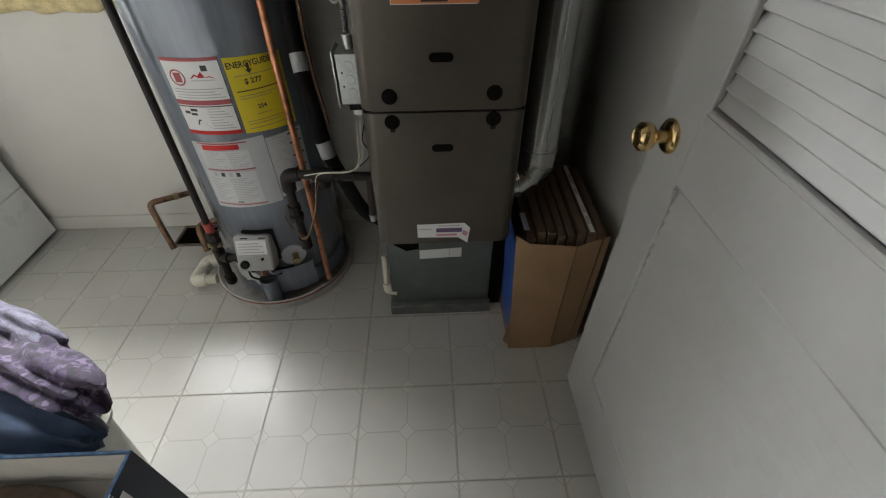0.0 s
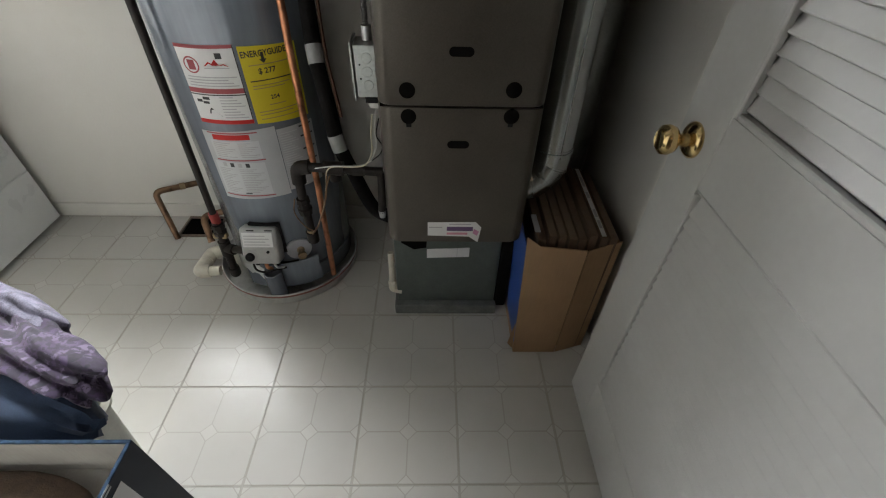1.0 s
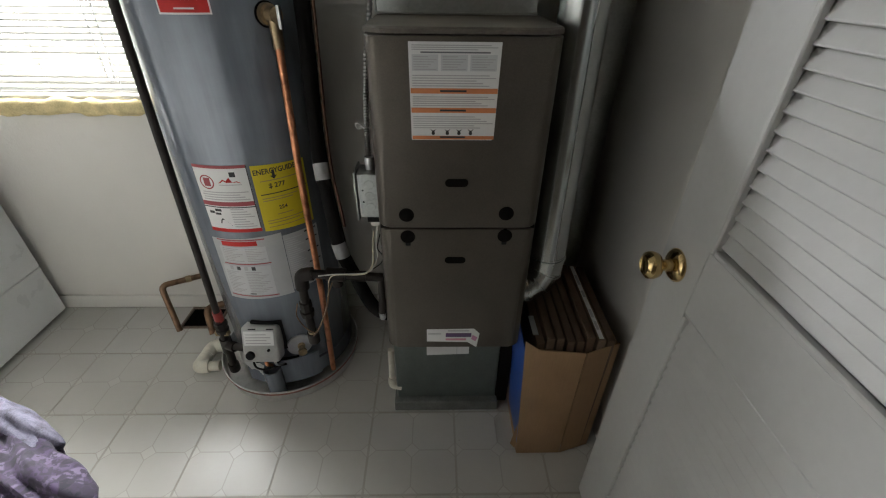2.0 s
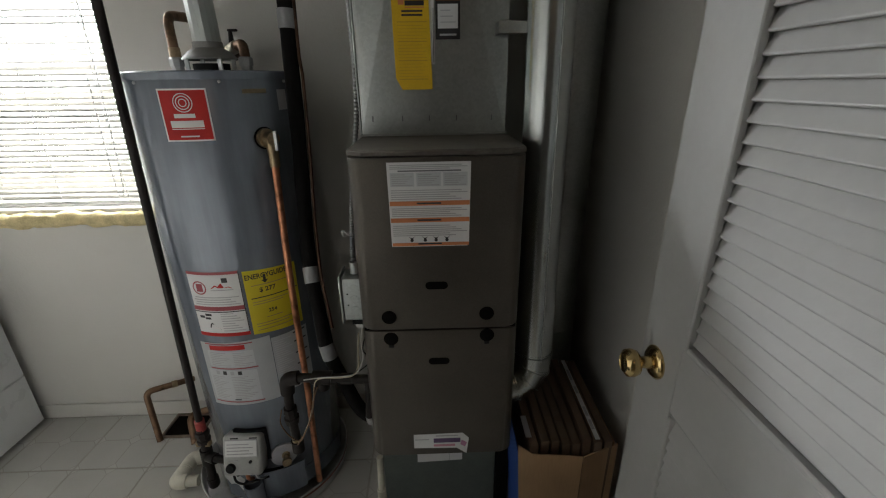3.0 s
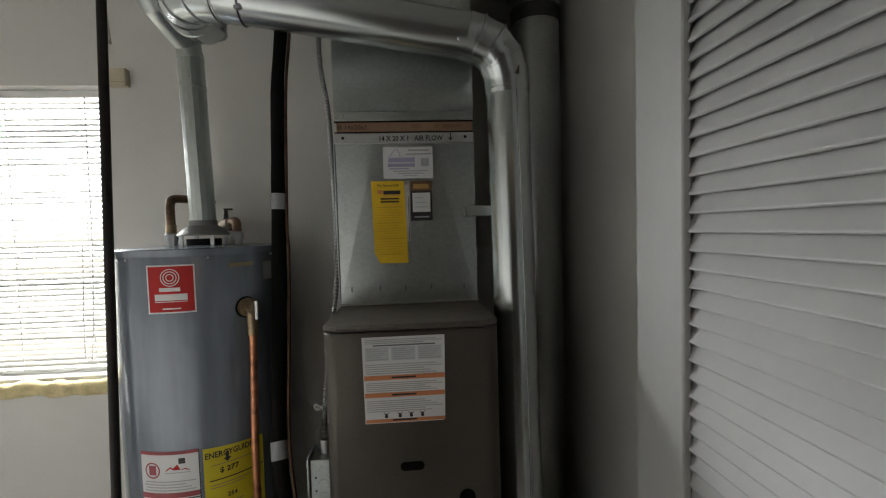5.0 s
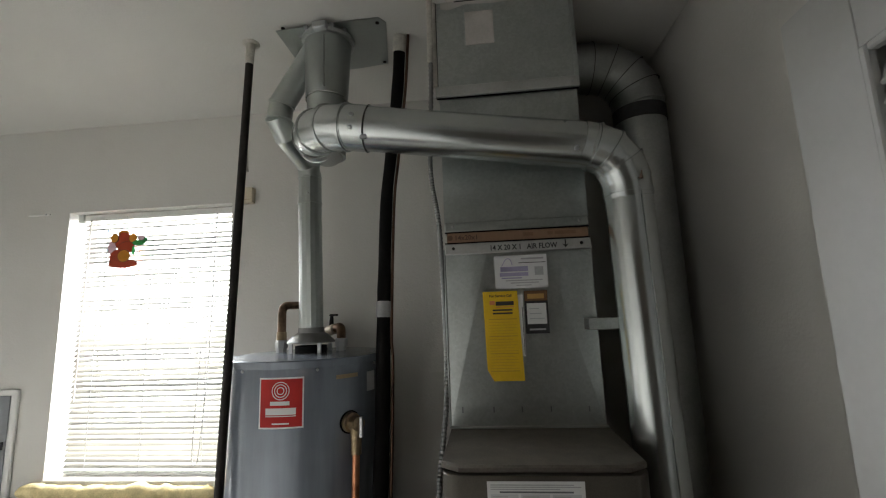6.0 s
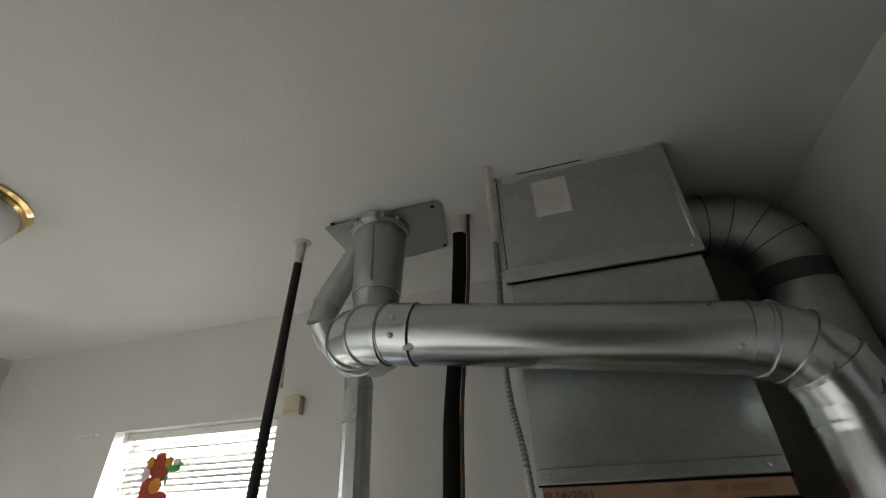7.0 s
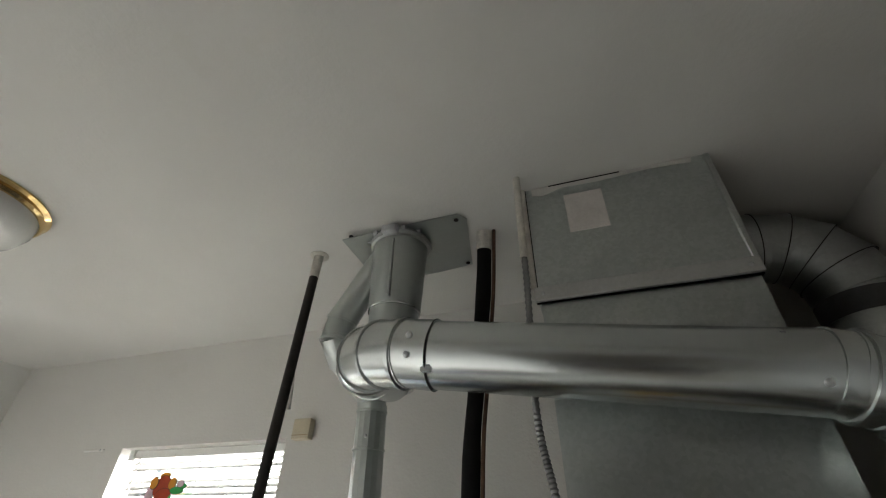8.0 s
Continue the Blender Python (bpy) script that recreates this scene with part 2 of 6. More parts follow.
FILTEDGE = cardboard("tan_filter_frame", (0.26, 0.155, 0.095))
BLUE = plain("blue_plastic_sheet", (0.025, 0.075, 0.30), 0.45)
NAVY = plain("navy_printed_card", (0.008, 0.013, 0.026), 0.6, vary=0.3)
NAVYE = plain("worn_blue_card_edge", (0.018, 0.036, 0.066), 0.8, vary=0.8, scale=60, Specular_IOR_Level=0.1)
CARDIN = cardboard("white_card_lining", (0.34, 0.325, 0.30))
BASKET = plain("cream_basket_plastic", (0.55, 0.54, 0.47), 0.45)
FLORAL, DENIM = floral(), denim()
GREYCLOTH = plain("grey_lilac_cloth", (0.11, 0.105, 0.145), 0.85, vary=0.8, scale=34)
TOWEL = plain("yellow_stuffing", (0.60, 0.50, 0.27), 0.9, vary=0.35, scale=22, bump=0.6, bscale=120)
SLAT = slat_paint()
MACHINE = plain("white_appliance_enamel", (0.72, 0.73, 0.73), 0.30, vary=0.03, scale=6)
PANELG = plain("grey_panel_paint", (0.20, 0.205, 0.215), 0.45)
BEIGE = plain("beige_plastic", (0.52, 0.46, 0.34), 0.5)
GLASSW = plain("milky_lamp_glass", (0.62, 0.62, 0.60), 0.18, vary=0.04)
DARK = plain("dark_hollow", (0.006, 0.0055, 0.005), 0.9, Specular_IOR_Level=0.05)
TAPE = plain("grey_duct_tape", (0.30, 0.305, 0.31), 0.5, 0.3, 0.12, 60)
REDT = plain("red_thread_paint", (0.30, 0.035, 0.03), 0.5, vary=0.3, scale=60)
glass_n = Nodes("window_glass")
GLASS = glass_n.set((0.95, 0.97, 0.96), 0.02, Transmission_Weight=1.0, IOR=1.45)
S_RED, S_YEL, S_GRN, S_PNK = tinted("red_stained_film", (0.42, 0.05, 0.015)), tinted("amber_stained_film", (0.62, 0.26, 0.02)), tinted("green_stained_film", (0.04, 0.45, 0.10)), tinted("pink_stained_film", (0.70, 0.48, 0.55))

# ---- mesh helpers ----


def thing(name, loc, label="", category="", group="", kind=""):
    ob = new(name)
    ob.empty_display_size = 0.05
    ob.location = loc
    return tagged(ob, label, category, group, kind)


def offset(ob):
    """The world place of a thing's or part's origin."""
    return Vector(ob.location) if ob.type == "EMPTY" else Vector()


def part(name, bm, mat, parent=None, label="", sharp=38):
    """Links a bmesh, given in world places, as one mesh object."""
    if isinstance(bm, bpy.types.Mesh):
        me = bm
    else:
        bmesh.ops.recalc_face_normals(bm, faces=bm.faces[:])
        me = bpy.data.meshes.new(name)
        bm.to_mesh(me)
        bm.free()
        for p in me.polygons:
            p.use_smooth = True
        me.set_sharp_from_angle(angle=radians(sharp))
    if not me.materials:
        me.materials.append(mat)
    ob = new(name, me)
    if parent:
        ob.parent = parent
        ob.matrix_parent_inverse = Matrix.Translation(-offset(parent))
    if label:
        ob["label"] = label
    return ob


def solo(name, bm, mat, label="", category="", group="", kind="", sharp=38):
    return tagged(part(name, bm, mat, None, "", sharp), label, category, group, kind)


def bx(x0, x1, y0, y1, z0, z1, bev=0.002, seg=1, bm=None):
    own = bm is None
    b = bmesh.new()
    bmesh.ops.create_cube(b, size=1)
    for v in b.verts:
        v.co = Vector(((x0 + x1) / 2 + v.co.x * (x1 - x0), (y0 + y1) / 2 + v.co.y * (y1 - y0), (z0 + z1) / 2 + v.co.z * (z1 - z0)))
    if bev:
        bmesh.ops.bevel(b, geom=b.edges[:], offset=bev, segments=seg, affect="EDGES", profile=0.5)
    if own:
        return b
    join(bm, b)
    return bm


def join(bm, other):
    me = bpy.data.meshes.new("tmp")
    other.to_mesh(me)
    other.free()
    bm.from_mesh(me)
    bpy.data.meshes.remove(me)
    return bm


def tube(pts, r, seg=14, cap=True, bm=None):
    """A round tube along points; r is one radius or one for each point."""
    bm = bm or bmesh.new()
    pts = [Vector(p) for p in pts]
    rs = r if isinstance(r, (list, tuple)) else [r] * len(pts)
    side, rings = None, []
    for i, p in enumerate(pts):
        a = pts[max(i - 1, 0)]
        c = pts[min(i + 1, len(pts) - 1)]
        d = (c - a).normalized()
        if side is None:
            side = d.orthogonal().normalized()
        side = (side - d * side.dot(d)).normalized()
        other = d.cross(side)
        k = 1.0
        if 0 < i < len(pts) - 1:
            k = 1 / max(0.6, math.cos((p - a).angle(c - p, 0) / 2))
        rings.append([bm.verts.new(p + (side * math.cos(2 * math.pi * j / seg) + other * math.sin(2 * math.pi * j / seg)) * rs[i] * k) for j in range(seg)])
    for u, v in zip(rings, rings[1:]):
        for j in range(seg):
            bm.faces.new((u[j], u[(j + 1) % seg], v[(j + 1) % seg], v[j]))
    if cap:
        bm.faces.new(rings[0][::-1])
        bm.faces.new(rings[-1])
    return bm


def fillet(pts, rad, n=5):
    """Rounds the corners of a line of points."""
    pts = [Vector(p) for p in pts]
    out = [pts[0]]
    for a, b, c in zip(pts, pts[1:], pts[2:]):
        u, v = (a - b), (c - b)
        k = min(rad, u.length * 0.45, v.length * 0.45)
        p, q = b + u.normalized() * k, b + v.normalized() * k
        for i in range(n + 1):
            s = i / n
            out.append(p * (1 - s) ** 2 + b * 2 * s * (1 - s) + q * s * s)
    return out + [pts[-1]]


def flow(pts, n=6):
    """A smooth line through points."""
    p = [Vector(q) for q in pts]
    p = [2 * p[0] - p[1]] + p + [2 * p[-1] - p[-2]]
    out = []
    for a, b, c, d in zip(p, p[1:], p[2:], p[3:]):
        for i in range(n):
            s = i / n
            out.append(0.5 * ((2 * b) + (c - a) * s + (2 * a - 5 * b + 4 * c - d) * s * s + (3 * b - a - 3 * c + d) * s ** 3))
    return out + [p[-2]]


def lathe(profile, m=None, seg=32, bm=None):
    """Turns (radius, height) points round z, then places them by m."""
    bm = bm or bmesh.new()
    m = m or Matrix()
    rings = []
    for r, z in profile:
        if r < 1e-6:
            rings.append([bm.verts.new(m @ Vector((0, 0, z)))])
        else:
            rings.append([bm.verts.new(m @ Vector((r * math.cos(2 * math.pi * j / seg), r * math.sin(2 * math.pi * j / seg), z))) for j in range(seg)])
    for u, v in zip(rings, rings[1:]):
        for j in range(seg):
            k = (j + 1) % seg
            if len(u) == 1 and len(v) == 1:
                continue
            if len(u) == 1:
                bm.faces.new((u[0], v[j], v[k]))
            elif len(v) == 1:
                bm.faces.new((u[j], u[k], v[0]))
            else:
                bm.faces.new((u[j], u[k], v[k], v[j]))
    return bm


def aim(place, way):
    """A pose at place whose z axis points along way."""
    return Matrix.Translation(place) @ Vector(way).to_track_quat("Z", "Y").to_matrix().to_4x4()


def collar(place, way, r, w, lip=0.002, seg=24):
    """A raised seam round a pipe."""
    return lathe([(r - 0.001, -w / 2), (r + lip, -w / 2 + 0.001), (r + lip, w / 2 - 0.001), (r - 0.001, w / 2)], aim(place, way), seg)


def screw(place, way, r=0.004):
    return lathe([(0, 0.0025), (r * 0.6, 0.0025), (r, 0.001), (r, -0.002)], aim(place, way), 10)


def prism(outline, y0, y1, bev=0.0):
    """A flat outline of (x, z) points with a thickness along y."""
    b = bmesh.new()
    f = b.faces.new([b.verts.new((x, y0, z)) for x, z in outline])
    g = bmesh.ops.extrude_face_region(b, geom=[f])
    for v in g["geom"]:
        if isinstance(v, bmesh.types.BMVert):
            v.co.y = y1
    if bev:
        bmesh.ops.bevel(b, geom=b.edges[:], offset=bev, segments=1, affect="EDGES")
    return b


def disc(cx, cz, r, y0, y1, seg=20, sx=1.0, sz=1.0):
    return prism([(cx + r * sx * math.cos(2 * math.pi * i / seg), cz + r * sz * math.sin(2 * math.pi * i / seg)) for i in range(seg)], y0, y1)


def lettering(body, size, m, depth=0.0004, align="LEFT", stretch=1.0):
    """Writing in the built-in font as a mesh, its baseline along m's x axis."""
    cu = bpy.data.curves.new("writing", "FONT")
    cu.body, cu.size, cu.align_x, cu.extrude, cu.resolution_u, cu.offset = body, size, align, depth, 2, size * 0.022
    ob = bpy.data.objects.new("writing", cu)
    scene.collection.objects.link(ob)
    me = bpy.data.meshes.new_from_object(ob.evaluated_get(bpy.context.evaluated_depsgraph_get()))
    bpy.data.objects.remove(ob)
    b = bmesh.new()
    b.from_mesh(me)
    bpy.data.meshes.remove(me)
    for v in b.verts:
        v.co = m @ Vector((v.co.x * stretch, v.co.y, v.co.z))
    return b


def lump(center, radii, yaw, seed, amp=0.25, folds=5, fine=4, flat=0.0):
    """A heap of cloth: a rounded mass with folds and creases."""
    b = bmesh.new()
    bmesh.ops.create_icosphere(b, subdivisions=fine, radius=1)
    m = pose(*center, 0, 0, yaw) @ Matrix.Diagonal((*radii, 1))
    o = Vector((seed * 3.7, seed * 1.3, seed * 2.1))
    for v in b.verts:
        c = v.co.copy()
        f = noise.noise(c * 1.6 + o) * amp
        f += amp * 0.55 * math.sin(folds * (c.y * 1.3 + 0.5 * c.z + 0.7 * noise.noise(c * 1.1 + o)) + seed) * (1 - 0.5 * abs(c.x))
        f += amp * 0.22 * noise.noise(c * 5.5 + o)
        c = c * (1 + f)
        if c.z < -0.55:
            c.z = -0.55 + (c.z + 0.55) * 0.2
        v.co = m @ c
    return b

# ---- the room ----
XW, XE, YN, YS, ZC = -2.37, 0.818, 0.923, -0.80, 2.462   # west, east, north and south faces, ceiling
WX0, WX1, WZ0, WZ1 = -1.552, -0.818, 1.010, 2.081          # window opening
DX0, DX1, DZ = -0.10, 0.735, 2.06                          # doorway in the south wall

sub = solo("floor", bx(XW - 0.1, XE + 0.1, YS - 0.12, YN + 0.2, -0.12, -0.002, 0), GROUT, "ivory vinyl floor with a printed tile pattern", "floor", kind="structure")
wall = bmesh.new()
for a in ((XW - 0.1, WX0, 0, ZC), (WX1, XE + 0.1, 0, ZC), (WX0, WX1, 0, WZ0), (WX0, WX1, WZ1, ZC)):
    bx(a[0], a[1], YN, YN + 0.16, a[2], a[3], 0, bm=wall)
solo("wall_north", wall, WALL, "ivory painted wall with a window", "wall", kind="structure")
solo("wall_east", bx(XE, XE + 0.1, YS - 0.12, YN, 0, ZC, 0), WALL, "ivory painted side wall beside the furnace", "wall", kind="structure")
solo("wall_west", bx(XW - 0.1, XW, YS - 0.12, YN, 0, ZC, 0), WALL, "ivory painted wall behind the laundry machine", "wall", kind="structure")
wall = bmesh.new()
for a in ((XW, DX0, 0, ZC), (DX1, XE, 0, ZC), (DX0, DX1, DZ, ZC)):
    bx(a[0], a[1], YS - 0.12, YS, a[2], a[3], 0, bm=wall)
solo("wall_south", wall, WALL, "ivory painted wall with the doorway", "wall", kind="structure")
solo("ceiling", bx(XW - 0.1, XE + 0.1, YS - 0.12, YN + 0.16, ZC, ZC + 0.12, 0), CEIL, "off-white painted ceiling with fine texture", "ceiling", kind="structure")
solo("baseboard", bx(XW, XE, YN - 0.011, YN - 0.001, 0.001, 0.075, 0.002), WALL, "low ivory baseboard along the window wall", "baseboard", kind="structure")
solo("door_casing", join(join(bx(DX0 - 0.05, DX0 - 0.001, YS, YS + 0.012, 0.001, DZ + 0.05, 0.002), bx(DX1 + 0.001, DX1 + 0.05, YS, YS + 0.012, 0.001, DZ + 0.05, 0.002)), bx(DX0, DX1, YS, YS + 0.012, DZ + 0.001, DZ + 0.05, 0.002)), TRIM, "white painted casing round the doorway", "trim", kind="structure")

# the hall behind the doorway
HALLW = plain("hall_wall_paint", (0.34, 0.31, 0.27), 0.6, vary=0.05)
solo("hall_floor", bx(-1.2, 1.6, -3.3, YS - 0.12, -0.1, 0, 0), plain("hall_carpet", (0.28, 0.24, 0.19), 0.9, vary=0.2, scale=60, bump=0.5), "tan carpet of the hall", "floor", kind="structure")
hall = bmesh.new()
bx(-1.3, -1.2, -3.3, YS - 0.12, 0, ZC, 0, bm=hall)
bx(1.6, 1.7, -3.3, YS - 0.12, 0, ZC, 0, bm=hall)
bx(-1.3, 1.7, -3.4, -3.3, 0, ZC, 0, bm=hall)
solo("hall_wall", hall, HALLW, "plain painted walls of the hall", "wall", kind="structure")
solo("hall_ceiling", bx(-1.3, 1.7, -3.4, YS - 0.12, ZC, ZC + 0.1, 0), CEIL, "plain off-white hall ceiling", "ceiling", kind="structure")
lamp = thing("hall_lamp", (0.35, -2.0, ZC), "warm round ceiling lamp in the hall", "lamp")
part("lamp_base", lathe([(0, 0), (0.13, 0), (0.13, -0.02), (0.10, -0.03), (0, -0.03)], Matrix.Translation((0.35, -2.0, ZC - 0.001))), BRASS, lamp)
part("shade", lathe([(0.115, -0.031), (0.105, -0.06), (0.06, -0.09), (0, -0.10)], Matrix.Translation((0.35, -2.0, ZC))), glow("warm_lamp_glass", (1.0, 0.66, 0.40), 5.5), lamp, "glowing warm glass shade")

# ---- window ----
win = thing("window_1", (-1.19, YN + 0.1, WZ0), "white sash window behind a lowered blind", "window", kind="structure")
for nm, a in (("window_frame", (WX0 + 0.001, WX0 + 0.035, WZ0 + 0.001, WZ1 - 0.001)), ("window_frame", (WX1 - 0.035, WX1 - 0.001, WZ0 + 0.001, WZ1 - 0.001)), ("window_frame", (WX0 + 0.035, WX1 - 0.035, WZ0 + 0.001, WZ0 + 0.04)), ("window_frame", (WX0 + 0.035, WX1 - 0.035, WZ1 - 0.04, WZ1 - 0.001))):
    part(nm, bx(a[0], a[1], YN + 0.10, YN + 0.155, a[2], a[3], 0.003), TRIM, win)
part("meeting_rail", bx(WX0 + 0.035, WX1 - 0.035, YN + 0.105, YN + 0.150, 1.50, 1.535, 0.003), TRIM, win)
for z0, z1 in ((WZ0 + 0.04, 1.50), (1.535, WZ1 - 0.04)):
    g = part("pane", bx(WX0 + 0.035, WX1 - 0.035, YN + 0.125, YN + 0.129, z0, z1, 0), GLASS, win, "clear window glass")
    g.visible_shadow = False
part("window_sill", bx(WX0 + 0.002, WX1 - 0.002, YN - 0.012, YN + 0.10, WZ0 - 0.018, WZ0 + 0.006, 0.004), TRIM, win)

blind = thing("window_blind", (-1.19, YN + 0.05, WZ1), "lowered white horizontal slat blind in the window", "blind")
part("headrail", bx(WX0 + 0.035, WX1 - 0.006, YN + 0.035, YN + 0.068, WZ1 - 0.032, WZ1 - 0.004, 0.003), TRIM, blind)
part("bracket", bx(WX0 + 0.012, WX0 + 0.034, YN + 0.028, YN + 0.072, WZ1 - 0.040, WZ1 - 0.002, 0.002), WHITEP, blind)
SW = (WX1 - 0.012 - (WX0 + 0.035))
b = bmesh.new()
rows = []
for i in range(5):
    s = i / 4 - 0.5
    rows.append([b.verts.new((x, s * 0.025, 0.0022 * (1 - 4 * s * s))) for x in (-SW / 2, -SW / 6, SW / 6, SW / 2)])
for u, v in zip(rows, rows[1:]):
    for j in range(3):
        b.faces.new((u[j], u[j + 1], v[j + 1], v[j]))
bmesh.ops.solidify(b, geom=b.faces[:], thickness=0.0006)
slat_mesh = bpy.data.meshes.new("slat")
b.to_mesh(slat_mesh)
b.free()
slat_mesh.materials.append(SLAT)
z, k = WZ1 - 0.046, 0
while z > WZ0 + 0.03:
    ob = new("slat", slat_mesh)
    ob.parent = blind
    ob.matrix_parent_inverse = Matrix.Translation(-Vector(blind.location))
    ob.matrix_basis = pose((WX0 + 0.035 + WX1 - 0.012) / 2 + random.uniform(-0.001, 0.001), YN + 0.052, z, 39 + random.uniform(-0.6, 0.6), random.uniform(-0.15, 0.15), 0)
    z -= 0.0205
part("bottom_rail", bx(WX0 + 0.036, WX1 - 0.012, YN + 0.040, YN + 0.064, WZ0 + 0.010, WZ0 + 0.024, 0.003), TRIM, blind)
for x in (WX0 + 0.13, -1.19, WX1 - 0.11):
    for y in (YN + 0.039, YN + 0.066):
        part("ladder_cord", tube([(x, y, WZ1 - 0.03), (x, y, WZ0 + 0.02)], 0.0011, 6), GREYINK, blind)
part("pull_cord", tube(flow([(WX1 - 0.085, YN + 0.03, WZ1 - 0.03), (WX1 - 0.09, YN + 0.028, 1.5), (WX1 - 0.11, YN + 0.026, 1.12), (WX1 - 0.125, YN + 0.026, 1.06), (WX1 - 0.14, YN + 0.027, 1.11), (WX1 - 0.125, YN + 0.028, 1.5)], 6), 0.0019, 6), GREYINK, blind)
part("tilt_wand", tube([(WX0 + 0.075, YN + 0.03, WZ1 - 0.03), (WX0 + 0.07, YN + 0.026, 1.30)], 0.003, 8), WHITEP, blind)

sun = thing("suncatcher", (-1.30, YN + 0.022, 1.83), "red and amber stained-film suncatcher hung before the blind", "ornament")
yy = YN + 0.020
for nm, mat, c, r, sx, sz in (("pink_patch", S_PNK, (-1.332, 1.914), 0.024, 0.75, 1.25), ("amber_patch", S_YEL, (-1.283, 1.972), 0.018, 1.2, 0.8), ("red_patch", S_RED, (-1.281, 1.939), 0.037, 1, 1), ("red_patch", S_RED, (-1.266, 1.912), 0.030, 1.25, 0.8),
                              ("red_patch", S_RED, (-1.303, 1.868), 0.036, 0.95, 1.0), ("red_patch", S_RED, (-1.275, 1.843), 0.060, 1.08, 0.30), ("amber_patch", S_YEL, (-1.320, 1.953), 0.0165, 1, 1.1), ("amber_patch", S_YEL, (-1.236, 1.950), 0.0165, 1, 1.1),
                              ("amber_patch", S_YEL, (-1.272, 1.876), 0.027, 1.0, 0.92), ("green_patch", S_GRN, (-1.207, 1.929), 0.020, 1.4, 0.55), ("green_patch", S_GRN, (-1.186, 1.942), 0.013, 1.3, 0.6), ("green_patch", S_GRN, (-1.228, 1.898), 0.012, 0.5, 1.4), ("pink_patch", S_PNK, (-1.196, 1.948), 0.012, 1.2, 0.8)):
    part("lead_line", disc(c[0] - 0.030, c[1] + 0.010, r + 0.0016, yy + 0.0004, yy + 0.0028, 18, sx, sz), INK, sun)
    part(nm, disc(c[0] - 0.030, c[1] + 0.010, r, yy, yy + 0.003, 18, sx, sz), mat, sun)
    yy -= 0.0006
part("thread", tube([(-1.312, YN + 0.021, 1.99), (-1.312, YN + 0.03, WZ1 - 0.02)], 0.0006, 6), WHITEP, sun)

roll = bmesh.new()
pts, rad = [], []
for i in range(50):
    s = i / 49
    pts.append((-1.625 + s * 0.805, YN - 0.028 + 0.006 * noise.noise(Vector((s * 9, 1, 0))), 0.979 + 0.010 * noise.noise(Vector((s * 7, 5, 0)))))
    rad.append((0.028 + 0.007 * noise.noise(Vector((s * 14, 9, 0)))) * (0.35 if i in (0, 49) else 0.8 if i in (1, 48) else 1))
tube(pts, rad, 16, bm=roll)
for v in roll.verts:
    v.co += Vector((0, 1, 1)) * 0.006 * noise.noise(v.co * 60)
solo("draught_stuffing", roll, TOWEL, "rolled yellow stuffing laid along the window sill", "cloth roll")

# ---- door ----
DXF, DXB, DY0, DY1, DTOP = 0.700, 0.735, -0.750, 0.012, 2.045
LY0, LY1, LZ0, LZ1 = -0.630, -0.112, 1.016, 1.925
door = thing("door_1", (DXB, DY0, 0.01), "white painted wooden door with louvred top, standing open", "door", kind="structure")
for nm, a in (("stile", (LY1, DY1, 0.012, DTOP)), ("stile", (DY0, LY0, 0.012, DTOP)), ("rail", (LY0, LY1, LZ1, DTOP)), ("rail", (LY0, LY1, 0.880, LZ0)), ("rail", (LY0, LY1, 0.012, 0.215))):
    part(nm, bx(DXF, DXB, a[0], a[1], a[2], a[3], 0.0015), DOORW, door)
for a in ((LY0, LY1, 0.872, 0.880), (LY0, LY1, 0.215, 0.223)):
    part("moulding", bx(DXF + 0.001, DXF + 0.010, a[0], a[1], a[2], a[3], 0.003), DOORW, door)
for a in ((LY0, LY0 + 0.010, 0.224, 0.871), (LY1 - 0.010, LY1, 0.224, 0.871)):
    part("moulding", bx(DXF - 0.003, DXF + 0.012, a[0], a[1], a[2], a[3], 0.003), DOORW, door)
for a in ((LY0 + 0.012, LY1 - 0.012, LZ1 - 0.012, LZ1), (LY0 + 0.012, LY1 - 0.012, LZ0, LZ0 + 0.012), (LY0, LY0 + 0.012, LZ0, LZ1), (LY1 - 0.012, LY1, LZ0, LZ1)):
    part("moulding", bx(DXF - 0.003, DXF + 0.012, a[0], a[1], a[2], a[3], 0.003), DOORW, door)
sl = bx(-0.0205, 0.0205, LY0 + 0.005, LY1 - 0.005, -0.0030, 0.0030, 0.0022, 2)
sl_mesh = bpy.data.meshes.new("louvre_slat")
sl.to_mesh(sl_mesh)
sl.free()
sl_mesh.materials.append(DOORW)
heights, z = [], LZ0 + 0.0332
while z < LZ1 - 0.016:
    heights.append(z)
    z += 0.02786
z = 0.236
while z < 0.868:
    heights.append(z)
    z += 0.0278
for z in heights:
    ob = new("louvre_slat", sl_mesh)
    ob.parent = door
    ob.matrix_parent_inverse = Matrix.Translation(-Vector(door.location))
    ob.matrix_basis = pose((DXF + DXB) / 2 if z > 0.9 else DXF + 0.009, 0, z, 0, (-61 if z > 0.9 else -76) + random.uniform(-0.6, 0.6), 0)
knob = part("door_knob", lathe([(0, 0), (0.033, 0), (0.033, 0.004), (0.026, 0.010), (0.013, 0.013), (0.011, 0.030), (0.014, 0.034), (0.024, 0.038), (0.0275, 0.048), (0.026, 0.058), (0.018, 0.064), (0.017, 0.0625), (0, 0.0632)], aim((DXF - 0.0005, -0.043, 0.940), (-1, 0, 0)), 40), BRASS, door, "polished brass knob with round rose", 62)
